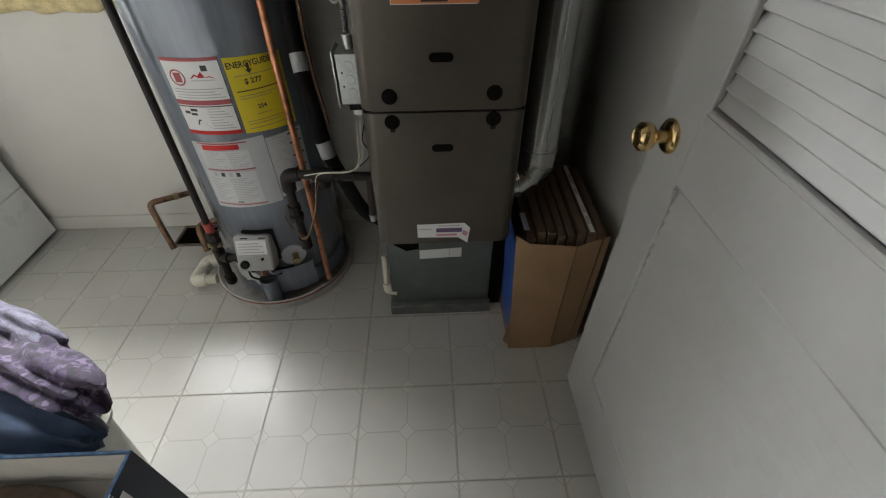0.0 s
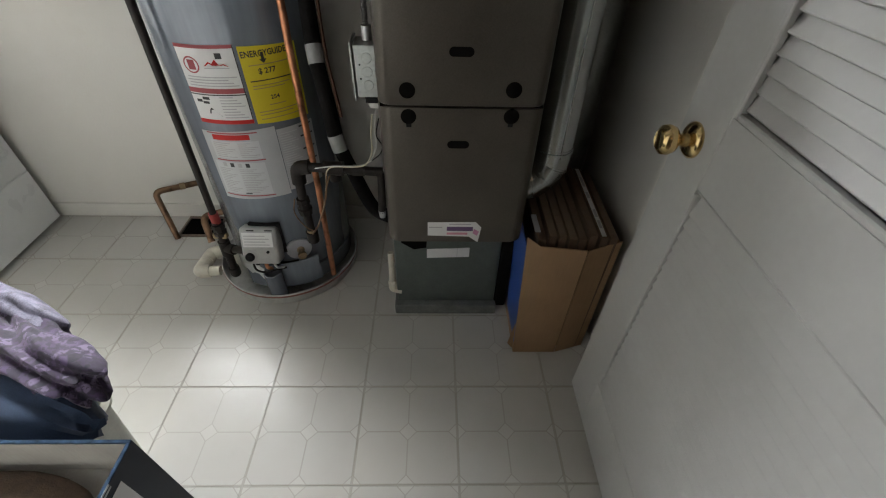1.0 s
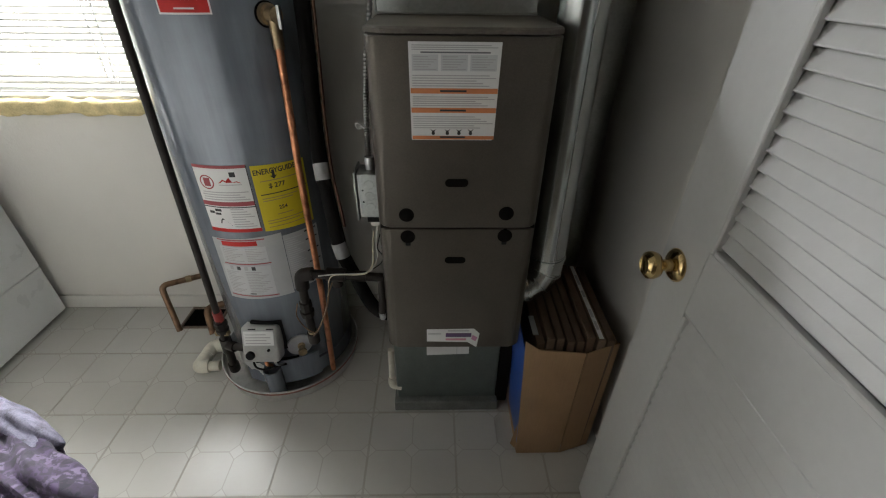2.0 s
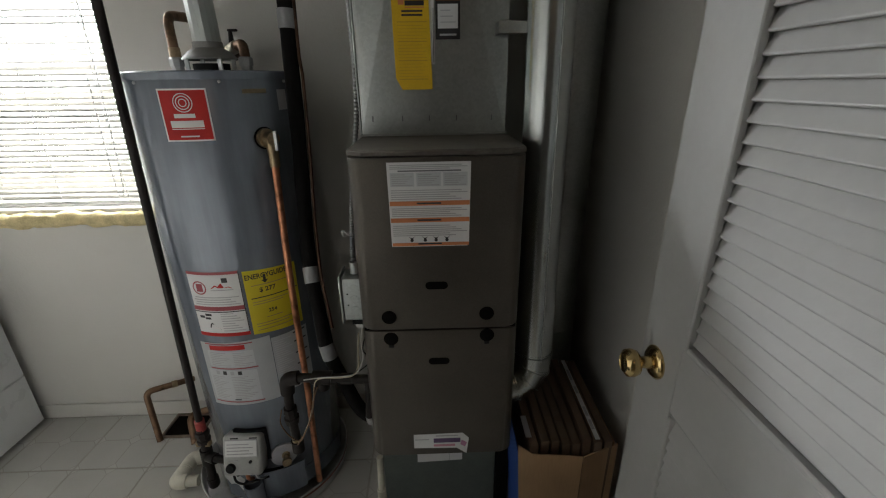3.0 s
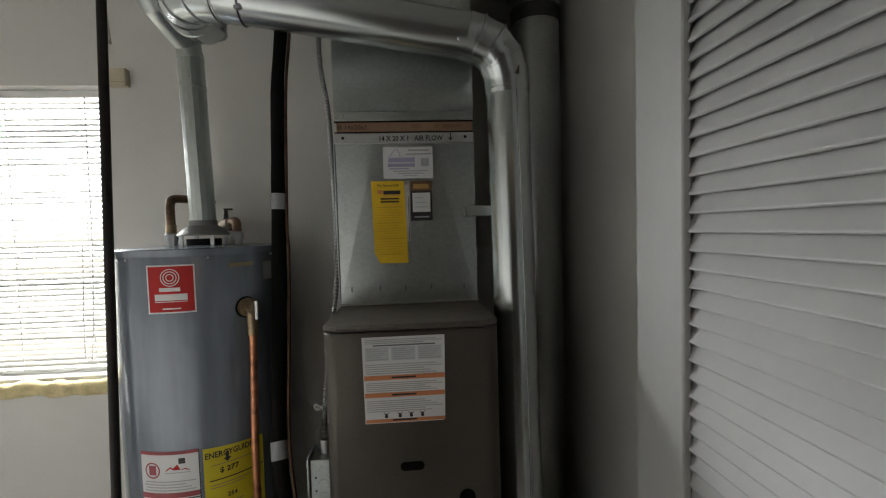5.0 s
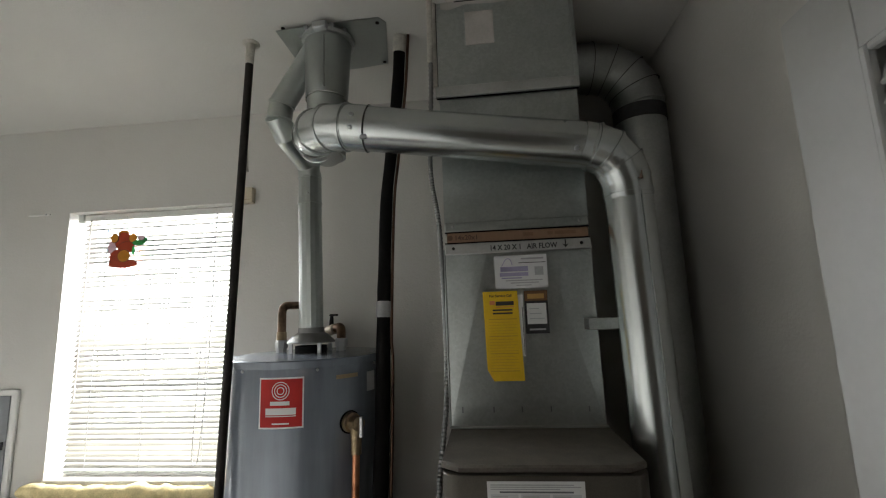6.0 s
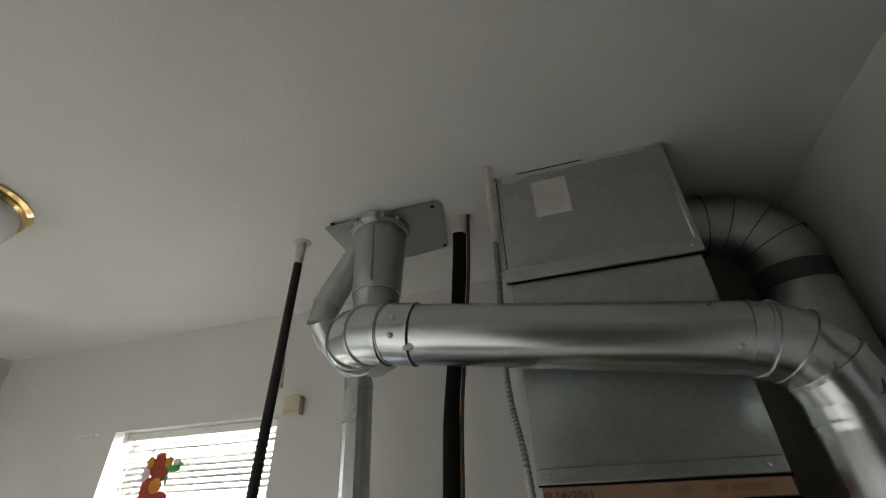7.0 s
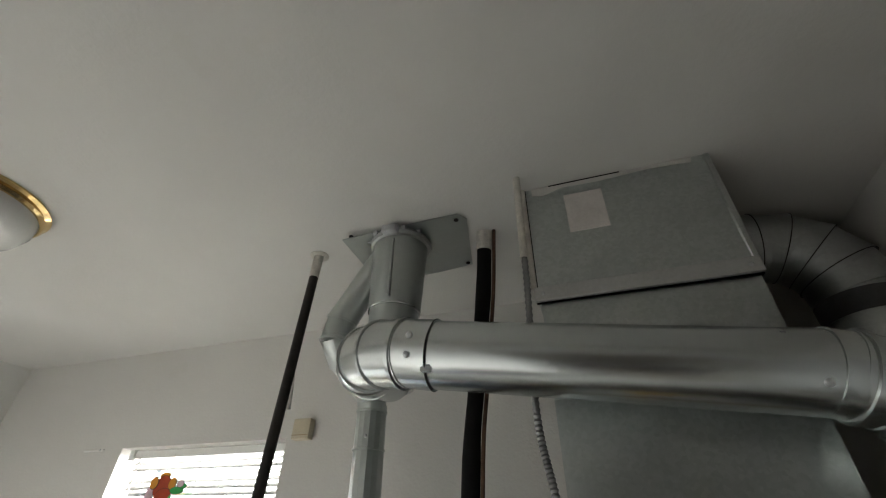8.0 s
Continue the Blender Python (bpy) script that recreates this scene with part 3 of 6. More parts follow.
part("door_knob", lathe([(0, 0), (0.033, 0), (0.026, 0.010), (0.011, 0.014), (0.011, 0.030), (0.026, 0.038), (0.026, 0.054), (0, 0.060)], aim((DXB + 0.0005, -0.043, 0.940), (1, 0, 0)), 24), BRASS, door, "polished brass knob with round rose")
for z in (0.28, 1.02, 1.80):
    part("hinge", tube([(DXB + 0.004, DY0 - 0.006, z - 0.045), (DXB + 0.004, DY0 - 0.006, z + 0.045)], 0.006, 10), BRASS, door)

# ---- water heater ----
HC, HR = Vector((-0.375, 0.675, 0)), 0.235


def wrap(b, r):
    """Bends a flat mesh (x along the arc, z up, y outwards) round the tank."""
    for v in b.verts:
        a = v.co.x / HR
        v.co = Vector((HC.x + (r + v.co.y) * math.sin(a), HC.y - (r + v.co.y) * math.cos(a), v.co.z))
    return b


def patch(a0, a1, z0, z1, lift, thick=0.0006, skew=0.0):
    """A paper or ink patch on the tank between two angles in degrees."""
    b = bmesh.new()
    n = max(2, int(abs(a1 - a0) / 3))
    for y in (lift, lift + thick):
        for z in (z0, z1):
            for i in range(n + 1):
                s = i / n
                b.verts.new((radians(a0 + (a1 - a0) * s) * HR, y, z + skew * (s - 0.5)))
    b.verts.ensure_lookup_table()
    v, w = b.verts, n + 1
    for i in range(n):
        b.faces.new((v[2 * w + i], v[2 * w + i + 1], v[3 * w + i + 1], v[3 * w + i]))
        b.faces.new((v[i], v[w + i], v[w + i + 1], v[i + 1]))
        b.faces.new((v[i], v[i + 1], v[2 * w + i + 1], v[2 * w + i]))
        b.faces.new((v[w + i], v[3 * w + i], v[3 * w + i + 1], v[w + i + 1]))
    return wrap(b, HR)


heater = thing("water_heater", (HC.x, HC.y, 0.02), "tall grey gas water heater with labels in a drain pan", "water heater")
part("tank", lathe([(0, 0.10), (0.222, 0.10), (0.228, 0.103), (HR, 0.115), (HR, 1.470), (HR - 0.001, 1.472)], Matrix.Translation((HC.x, HC.y, 0)), 72), TANK, heater)
part("lid", lathe([(HR - 0.004, 1.468), (HR + 0.0025, 1.468), (HR + 0.0025, 1.486), (HR - 0.001, 1.489), (0.12, 1.493), (0, 1.493)], Matrix.Translation((HC.x, HC.y, 0)), 72), TANK, heater, "grey pressed lid")
part("skirt_ring", lathe([(HR - 0.012, 0.03), (HR - 0.002, 0.03), (HR - 0.002, 0.099), (HR - 0.012, 0.099)], Matrix.Translation((HC.x, HC.y, 0)), 48), TANK, heater)
for i in range(3):
    a = radians(30 + 120 * i)
    part("foot", bx(HC.x + 0.19 * math.cos(a) - 0.02, HC.x + 0.19 * math.cos(a) + 0.02, HC.y + 0.19 * math.sin(a) - 0.02, HC.y + 0.19 * math.sin(a) + 0.02, 0.006, 0.10, 0.002), BLACK, heater)
for a in (-25, 28, 75):
    part("lid_screw", screw((HC.x + (HR + 0.002) * math.sin(radians(a)), HC.y - (HR + 0.002) * math.cos(radians(a)), 1.462), (math.sin(radians(a)), -math.cos(radians(a)), 0), 0.004), STEEL, heater)
# warning label
lab = part("warning_label", patch(-22.4, 16.6, 0.722, 0.940, 0.0005), PAPER, heater, "white and red printed warning label")
for a0, a1, z0, z1, mt in ((-22.4, 16.6, 0.932, 0.941, DRED), (-22.4, 16.6, 0.812, 0.826, DRED), (-22.4, 16.6, 0.721, 0.733, RED), (-22.4, 16.6, 0.806, 0.809, INK), (15.9, 16.6, 0.733, 0.940, INK)):
    part("label_bar", patch(a0, a1, z0, z1, 0.0012), mt, lab)
for i in range(4):
    part("text_line", patch(-20 + (i % 2), 14 - 3 * (i % 3), 0.832 + 0.008 * i, 0.8345 + 0.008 * i, 0.0012), GREYINK, lab)
for i in range(8):
    part("text_line", patch(-2, 14 - 2.2 * ((i * 5) % 4), 0.740 + 0.0085 * i, 0.7425 + 0.0085 * i, 0.0012), GREYINK, lab)


def ring_patch(a, z, r0, r1, mat, parent, nm="printed_ring"):
    b = bmesh.new()
    n = 28
    u = [[b.verts.new((radians(a) * HR + r * math.cos(2 * math.pi * i / n), 0.0023, z + r * math.sin(2 * math.pi * i / n))) for i in range(n)] for r in (r0, r1)]
    for i in range(n):
        b.faces.new((u[0][i], u[0][(i + 1) % n], u[1][(i + 1) % n], u[1][i]))
    part(nm, wrap(b, HR), mat, parent)


ring_patch(-13.5, 0.889, 0.0185, 0.0225, DRED, lab)
part("printed_symbol", patch(-16, -11, 0.876, 0.902, 0.0012), DRED, lab)
fl = bmesh.new()
fl.faces.new([fl.verts.new((radians(x) * HR, 0.0013, z)) for x, z in ((-5, 0.887), (2, 0.889), (11, 0.886), (8, 0.893), (5, 0.890), (3, 0.905), (0.5, 0.894), (-1.5, 0.899))])
part("printed_symbol", wrap(fl, HR), RED, lab)
part("printed_symbol", patch(4, 8, 0.906, 0.921, 0.0012), INK, lab)
part("printed_line", patch(-5, 11, 0.8805, 0.8825, 0.0012), GREYINK, lab)
part("printed_symbol", patch(-19, -15, 0.785, 0.793, 0.0012), INK, lab)
part("printed_symbol", patch(-14, -9, 0.793, 0.801, 0.0012), INK, lab)
part("printed_symbol", patch(-14.5, -10, 0.781, 0.788, 0.0012), INK, lab)
sy = bmesh.new()
sy.faces.new([sy.verts.new((radians(x) * HR, 0.0013, z)) for x, z in ((-12.5, 0.752), (-3.5, 0.744), (-6, 0.754), (-10, 0.770), (-11.5, 0.764))])
part("printed_symbol", wrap(sy, HR), INK, lab)
# lower instructions
lab = part("instruction_label", patch(-26.5, 29, 0.452, 0.697, 0.0005, skew=0.012), GREYPAP, heater, "silver instruction label with red lines")
for a0, a1, z0, z1, mt in ((-21.6, 16, 0.688, 0.692, DRED), (-18, 10, 0.668, 0.685, RED), (-21, 17, 0.596, 0.600, DRED), (-24, 17, 0.462, 0.466, DRED)):
    part("label_bar", patch(a0, a1, z0, z1, 0.0012, skew=0.003), mt, lab)
part("label_field", patch(-21, 15.5, 0.604, 0.664, 0.0010), INSTR, lab)
part("label_field", patch(-24, 15.5, 0.470, 0.590, 0.0010), INSTR, lab)
for j, (a0, a1, zz, n) in enumerate(((-19, -3, 0.609, 8), (0, 14, 0.609, 8), (-22, -8, 0.477, 14), (-5, 13, 0.477, 14))):
    for i in range(n):
        part("text_line", patch(a0, a1 - 2.5 * ((i * 7 + j) % 4), zz + 0.0067 * i, zz + 0.0067 * i + 0.0021, 0.0016), GREYINK, lab)
for i in range(4):
    part("printed_symbol", patch(-17 + 6 * i, -14 + 6 * i, 0.574, 0.588, 0.0020), INK if i % 2 else GREYINK, lab)
part("printed_symbol", patch(-6, -1, 0.4725, 0.476, 0.0020), INK, lab)
lab = part("rating_label", patch(29.5, 60, 0.470, 0.690, 0.0005), GREYPAP, heater, "silver rating label with grey text")
for i in range(25):
    part("text_line", patch(31, 45 - 2.1 * ((i * 5) % 4), 0.480 + 0.0080 * i, 0.4828 + 0.0080 * i, 0.0012), INSTR, lab)
for z in (0.678, 0.645, 0.600, 0.555):
    part("text_line", patch(47, 58, z, z + 0.005, 0.0012), INK, lab)
# energy label
lab = part("energy_label", patch(18.6, 58, 0.712, 0.930, 0.0005, skew=-0.010), YELLOW, heater, "yellow energy rating label")
part("writing", wrap(lettering("ENERGYGUIDE", 0.023, pose(radians(19.4) * HR, 0.0014, 0.905, 90), 0.0002, stretch=0.82), HR), INK, lab)
part("arrow", wrap(prism([(radians(33) * HR + x, z) for x, z in ((-0.004, 0.915), (0.004, 0.915), (0.004, 0.897), (0.010, 0.897), (0, 0.886), (-0.010, 0.897), (-0.004, 0.897))], 0.0010, 0.0016), HR), INK, lab)
part("writing", wrap(lettering("$ 277", 0.021, pose(radians(28) * HR, 0.0014, 0.859, 90), 0.0002), HR), INK, lab)
part("writing", wrap(lettering("254", 0.017, pose(radians(32) * HR, 0.0014, 0.785, 90), 0.0002), HR), INK, lab)
part("label_bar", patch(21.5, 57, 0.839, 0.842, 0.0012), INK, lab)
for z, a0, a1 in ((0.882, 23, 50), (0.826, 22, 48), (0.818, 22, 44), (0.768, 30, 42), (0.750, 22, 52), (0.741, 22, 46), (0.728, 22, 50)):
    part("text_line", patch(a0, a1, z, z + 0.0022, 0.0012), DBRASS, lab)
# maker's plate
lab = part("maker_label", patch(-9.3, 19.8, 1.317, 1.447, 0.0005), PAPER, heater, "red square maker's label with white rings")
part("label_field", patch(-8.3, 18.9, 1.321, 1.443, 0.0010), RED, lab)
for r in (0.010, 0.017, 0.0235):
    ring_patch(5.2, 1.413, r - 0.0022, r, PAPER, lab)
part("printed_bar", patch(-1.5, 11, 1.376, 1.386, 0.0014), PAPER, lab)
part("printed_bar", patch(-4.5, 15, 1.352, 1.369, 0.0014), PAPER, lab)
part("printed_bar", patch(-4.5, 15, 1.3475, 1.3495, 0.0014), PAPER, lab)
part("printed_bar", patch(0, 11, 1.328, 1.3315, 0.0014), PAPER, lab)
lab = part("data_plate", patch(40.5, 57, 1.432, 1.443, 0.0006), DBRASS, heater, "small brass data plate")
part("small_label", patch(66, 75, 1.385, 1.440, 0.0006), GREYPAP, heater)
# draught hood and connections on the lid
TZ = 1.493
part("draught_hood", lathe([(0.072, TZ + 0.030), (0.075, TZ + 0.030), (0.075, TZ + 0.034), (0.058, TZ + 0.052), (0.0415, TZ + 0.062), (0.0405, TZ + 0.078), (0.037, TZ + 0.078), (0.036, TZ + 0.055)], Matrix.Translation((-0.372, 0.678, 0)), 36), plain("dull_cast_grey", (0.25, 0.25, 0.245), 0.5, 0.6, 0.15, 30), heater, "grey flared draught hood")
part("flue_collar", lathe([(0.050, TZ), (0.050, TZ + 0.020), (0.046, TZ + 0.020), (0.046, TZ)], Matrix.Translation((-0.372, 0.678, 0)), 30), BLACK, heater)
for i in range(4):
    a = radians(45 + 90 * i)
    part("hood_leg", bx(-0.372 + 0.066 * math.cos(a) - 0.006, -0.372 + 0.066 * math.cos(a) + 0.006, 0.678 + 0.066 * math.sin(a) - 0.003, 0.678 + 0.066 * math.sin(a) + 0.003, TZ, TZ + 0.036, 0.001), STEEL, heater)
for x, y in ((-0.478, 0.69), (-0.284, 0.715)):
    part("nipple", lathe([(0.017, 0), (0.017, 0.014), (0.021, 0.014), (0.022, 0.036), (0.017, 0.040), (0, 0.040)], Matrix.Translation((x, y, TZ)), 8), STEEL, heater, "zinc union nut")
# relief valve
ta = radians(50.5)
tdir = Vector((math.sin(ta), -math.cos(ta), 0))
tp0 = HC + tdir * HR + Vector((0, 0, 1.313))
tpv = part("relief_valve", tube([tp0 - tdir * 0.01, tp0 + tdir * 0.016, tp0 + tdir * 0.017, tp0 + tdir * 0.045, tp0 + tdir * 0.048], [0.027, 0.026, 0.019, 0.019, 0.010], 18), DBRASS, heater, "brass relief valve")
part("valve_hole", lathe([(0.026, 0.0012), (0.031, 0.0012), (0.031, -0.004), (0.026, -0.004)], aim(tp0, tdir), 24), DARK, heater)
part("outlet", tube([tp0 + tdir * 0.032, tp0 + tdir * 0.032 - Vector((0, 0, 0.045))], [0.017, 0.0145], 14), DBRASS, tpv)
part("test_lever", bx(tp0.x + 0.042, tp0.x + 0.050, tp0.y - 0.050, tp0.y - 0.038, 1.284, 1.336, 0.001), STEEL, tpv)
# gas control
part("control_shroud", patch(-13, 13, 0.215, 0.350, 0.002, 0.012), BLACK, heater, "sooty black rear shroud")
LEAN = Matrix.Translation((-0.393, 0.400, 0.235)) @ pose(0, 0, 0, -20) @ Matrix.Translation((0.393, -0.400, -0.235))


def leaning(b):
    """Tips a mesh back with the gas control's sloping face."""
    bmesh.ops.transform(b, matrix=LEAN, verts=b.verts[:])
    return b


gv = part("gas_control", leaning(bx(-0.457, -0.327, 0.366, 0.430, 0.205, 0.345, 0.012, 3)), VALVE, heater, "pale grey gas control valve")
part("label_frame", leaning(bx(-0.449, -0.338, 0.3645, 0.3672, 0.272, 0.332, 0.001)), GREYINK, gv)
part("label_field", leaning(bx(-0.446, -0.341, 0.3636, 0.3643, 0.275, 0.329, 0)), PAPER, gv)
for i in range(4):
    part("text_line", leaning(bx(-0.440, -0.352 - 0.014 * (i % 2), 0.3629, 0.3635, 0.282 + 0.011 * i, 0.285 + 0.011 * i, 0)), GREYINK, gv)
part("dial", leaning(lathe([(0, 0.012), (0.013, 0.012), (0.016, 0.008), (0.016, 0)], aim((-0.428, 0.3665, 0.236), (0, -1, 0)), 20)), BLACK, gv, "black temperature dial")
part("button", leaning(lathe([(0, 0.006), (0.005, 0.006), (0.005, 0)], aim((-0.362, 0.3665, 0.256), (0, -1, 0)), 12)), BLACK, gv)
part("text_line", leaning(bx(-0.436, -0.405, 0.3645, 0.3662, 0.258, 0.261, 0)), GREYINK, gv)
for x in (-0.415, -0.352):
    part("slot", leaning(bx(x - 0.013, x + 0.013, 0.3640, 0.3662, 0.3345, 0.3385, 0.0005)), BLACK, gv)
for x in (-0.425, -0.350):
    part("port", tube([(x, 0.392, 0.210), (x + 0.002, 0.392, 0.190)], 0.009, 10), BLACK, gv)
part("control_neck", tube([(-0.395, 0.430, 0.285), (-0.395, 0.46, 0.285)], 0.030, 16), BLACK, gv)
part("burner_tube", tube(flow([(-0.395, 0.40, 0.21), (-0.388, 0.385, 0.180), (-0.385, 0.42, 0.140)], 5), 0.007, 10), COPPER, gv)
part("pilot_tube", tube(flow([(-0.37, 0.40, 0.21), (-0.350, 0.380, 0.185), (-0.335, 0.42, 0.150)], 5), 0.004, 8), STEEL, gv)
part("sensor_wire", tube(flow([(-0.44, 0.392, 0.20), (-0.43, 0.380, 0.172), (-0.40, 0.378, 0.160), (-0.37, 0.385, 0.165), (-0.33, 0.41, 0.155)], 6), 0.004, 8), BLACK, gv)
part("access_panel", patch(-27, 36, 0.050, 0.172, 0.030, 0.003, 0.010), TANK, heater, "grey curved burner access panel")
part("access_opening", patch(-23, 20, 0.060, 0.158, 0.002, 0.024), DARK, heater)
part("panel_spout", lathe([(0.033, 0.006), (0.033, 0.146), (0.030, 0.148), (0.030, 0.006)], Matrix.Translation((-0.382, 0.394, 0)), 24), TANK, heater, "grey sheet-metal fold")
foil = patch(-31, -9, 0.118, 0.180, 0.034, 0.002, -0.040)
for v in foil.verts:
    v.co += Vector((0.004, -0.010, 0.012)) * noise.noise(v.co * 38) + Vector((0, 0.006, 0.016)) * noise.noise(v.co * 90)
part("torn_foil", foil, STEEL, heater, "crumpled torn foil edge")
part("drain_plate", lathe([(0, 0.0015), (0.046, 0.0015), (0.048, -0.004)], aim((-0.282, 0.454, 0.210), (0.39, -0.92, 0)), 24), TANKTOP, heater, "pale round cover plate")
dv = part("drain_valve", lathe([(0.014, -0.01), (0.014, 0.004), (0.010, 0.006), (0.010, 0.026), (0.016, 0.028), (0.016, 0.038), (0, 0.040)], aim((-0.276, 0.452, 0.208), (0.40, -0.92, 0)), 18), DBRASS, heater, "brass drain valve")

pan = thing("drain_pan", (HC.x, HC.y - 0.05, 0), "shallow round aluminium drain pan under the heater", "pan")
PC = Matrix.Translation((HC.x - 0.014, HC.y - 0.043, 0.0)) @ Matrix.Diagonal((0.918, 0.918, 1, 1))
part("basin", lathe([(0, 0.001), (0.292, 0.001), (0.298, 0.005), (0.303, 0.052), (0.307, 0.056), (0.303, 0.058), (0.298, 0.053), (0.293, 0.007), (0.288, 0.004), (0, 0.004)], PC, 64), plain("brushed_aluminium", (0.62, 0.615, 0.60), 0.34, 0.7, 0.2, 30), pan)
part("rim_band", lathe([(0.3035, 0.043), (0.3060, 0.043), (0.3078, 0.051), (0.3050, 0.051)], PC, 64), plain("rusty_red_band", (0.30, 0.13, 0.11), 0.55, vary=0.5, scale=30), pan, "faded red band on the rim")
pv = thing("drain_elbow", (-0.715, 0.5, 0.0), "cream pvc elbow at the drain pan", "pipe")
part("pipe", tube([(-0.650, 0.505, 0.040), (-0.72, 0.500, 0.040)], 0.0205, 16), PVC, pv)
part("joint_ring", collar((-0.728, 0.556, 0.042), (0.1, 1, 0), 0.0255, 0.006, 0.001), PVC, pv)
part("elbow", tube(fillet([(-0.692, 0.503, 0.040), (-0.735, 0.499, 0.040), (-0.728, 0.552, 0.042)], 0.016), 0.0275, 18), PVC, pv)
part("elbow", tube(fillet([(-0.727, 0.560, 0.042), (-0.722, 0.606, 0.045), (-0.665, 0.616, 0.045)], 0.016), 0.0275, 18), PVC, pv)

# ---- pipes at the heater ----
cw = thing("copper_supply_pipe", (-0.478, 0.69, TZ + 0.04), "tarnished copper supply pipe bent into the wall", "pipe")
part("tube", tube(fillet([(-0.478, 0.69, TZ + 0.038), (-0.480, 0.692, 1.645), (-0.455, 0.80, 1.648), (-0.452, 0.924, 1.648)], 0.03), 0.0135, 14), OLDCOP, cw)
part("sleeve", tube([(-0.4785, 0.6905, TZ + 0.038), (-0.479, 0.691, TZ + 0.066)], 0.016, 14), DBRASS, cw)
hw = thing("copper_outlet_pipe", (-0.284, 0.715, TZ + 0.04), "short tarnished copper outlet pipe with shut-off valve", "pipe")
part("tube", tube(fillet([(-0.284, 0.715, TZ + 0.038), (-0.286, 0.718, 1.572), (-0.332, 0.748, 1.556), (-0.378, 0.80, 1.553), (-0.385, 0.924, 1.553)], 0.025), 0.0145, 14), OLDCOP, hw)
part("valve_body", tube([(-0.308, 0.732, 1.564), (-0.313, 0.735, 1.563), (-0.342, 0.757, 1.556), (-0.347, 0.761, 1.555)], [0.013, 0.018, 0.018, 0.014], 12), plain("pale_solder_fitting", (0.40, 0.34, 0.25), 0.5, 0.5, 0.25, 40), hw)
part("valve_handle", join(tube([(-0.330, 0.745, 1.566), (-0.328, 0.744, 1.608)], [0.009, 0.0055], 10), bx(-0.336, -0.306, 0.740, 0.748, 1.605, 1.612, 0.002)), IRON, hw, "small dark valve handle")
dp = thing("relief_discharge_pipe", (-0.17, 0.47, 0.06), "bright copper discharge pipe down the heater", "pipe")
q = tp0 + tdir * 0.032
part("tube", tube([(q.x, q.y, 1.270), (-0.163, 0.462, 0.93), (-0.160, 0.450, 0.50), (-0.172, 0.455, 0.075)], 0.0104, 16), COPPER, dp)
part("sleeve", tube([(q.x, q.y, 1.276), (q.x, q.y - 0.0005, 1.235)], 0.0142, 14), DBRASS, dp)

gp = thing("gas_riser", (-0.56, 0.46, 0.08), "thin black iron gas pipe rising to the ceiling", "pipe")
part("riser", tube([(-0.556, 0.462, 0.34), (-0.550, 0.464, 0.55), (-0.4997, 0.4803, 2.39)], 0.0120, 14), IRON, gp)
part("painted_end", tube([(-0.4997, 0.4803, 2.39), (-0.498, 0.481, 2.461)], [0.0125, 0.0135], 14), PALEIRON, gp, "paint-splashed upper end")
part("ceiling_flange", lathe([(0.015, -0.006), (0.018, -0.006), (0.026, -0.002), (0.026, -0.0005), (0.015, -0.0005)], Matrix.Translation((-0.497, 0.482, ZC)), 24), PALEIRON, gp)
part("hanger_wire", tube([(-0.508, 0.494, 2.15), (-0.511, 0.505, 2.10), (-0.513, 0.511, 2.052)], [0.002, 0.0028, 0.0045], 8), PALEIRON, gp, "thin wire hanging beside the riser")
part("sediment_leg", tube([(-0.556, 0.460, 0.335), (-0.560, 0.455, 0.085)], 0.015, 14), IRON, gp)
part("union", lathe([(0.015, -0.028), (0.022, -0.026), (0.024, -0.010), (0.020, -0.006), (0.020, 0.008), (0.025, 0.010), (0.023, 0.024), (0.015, 0.026)], Matrix.Translation((-0.556, 0.461, 0.300)), 8), IRON, gp)
part("thread_seal", tube([(-0.5555, 0.462, 0.330), (-0.555, 0.462, 0.372)], 0.0165, 12), REDT, gp, "red painted pipe thread")
part("tee", join(tube([(-0.5575, 0.458, 0.245), (-0.559, 0.457, 0.180)], 0.021, 12), tube([(-0.558, 0.457, 0.212), (-0.515, 0.435, 0.220)], 0.019, 12)), IRON, gp)
part("branch", tube([(-0.53, 0.443, 0.216), (-0.455, 0.405, 0.245)], 0.0135, 12), IRON, gp)
part("stop_cock", bx(-0.584, -0.532, 0.446, 0.468, 0.262, 0.284, 0.004), DBRASS, gp)
part("cap", lathe([(0, -0.02), (0.016, -0.019), (0.020, -0.012), (0.020, 0.022), (0.015, 0.023)], Matrix.Translation((-0.560, 0.455, 0.088)), 12), IRON, gp)

cb = thing("copper_floor_pipe", (-0.95, 0.75, 0), "tarnished copper pipe bent from wall to floor", "pipe")
part("tube", tube(fillet([(-0.845, 0.924, 0.195), (-0.998, 0.815, 0.212), (-0.948, 0.748, 0.001)], 0.03), 0.013, 14), OLDCOP, cb)
part("coupling", tube([(-0.900, 0.8848, 0.2015), (-0.918, 0.872, 0.2035)], 0.0155, 14), DBRASS, cb)
cb = thing("copper_floor_pipe", (-0.78, 0.70, 0), "dark tarnished copper pipe bent into the floor box", "pipe")
part("tube", tube(fillet([(-0.70, 0.86, 0.092), (-0.832, 0.808, 0.085), (-0.785, 0.725, 0.001)], 0.035), 0.015, 14), OLDCOP, cb)
fd = thing("floor_box", (-0.88, 0.83, 0), "square dark floor opening with a worn metal rim", "floor drain")
part("hollow", bx(-0.945, -0.79, 0.772, 0.895, 0.0005, 0.0025, 0), DARK, fd)
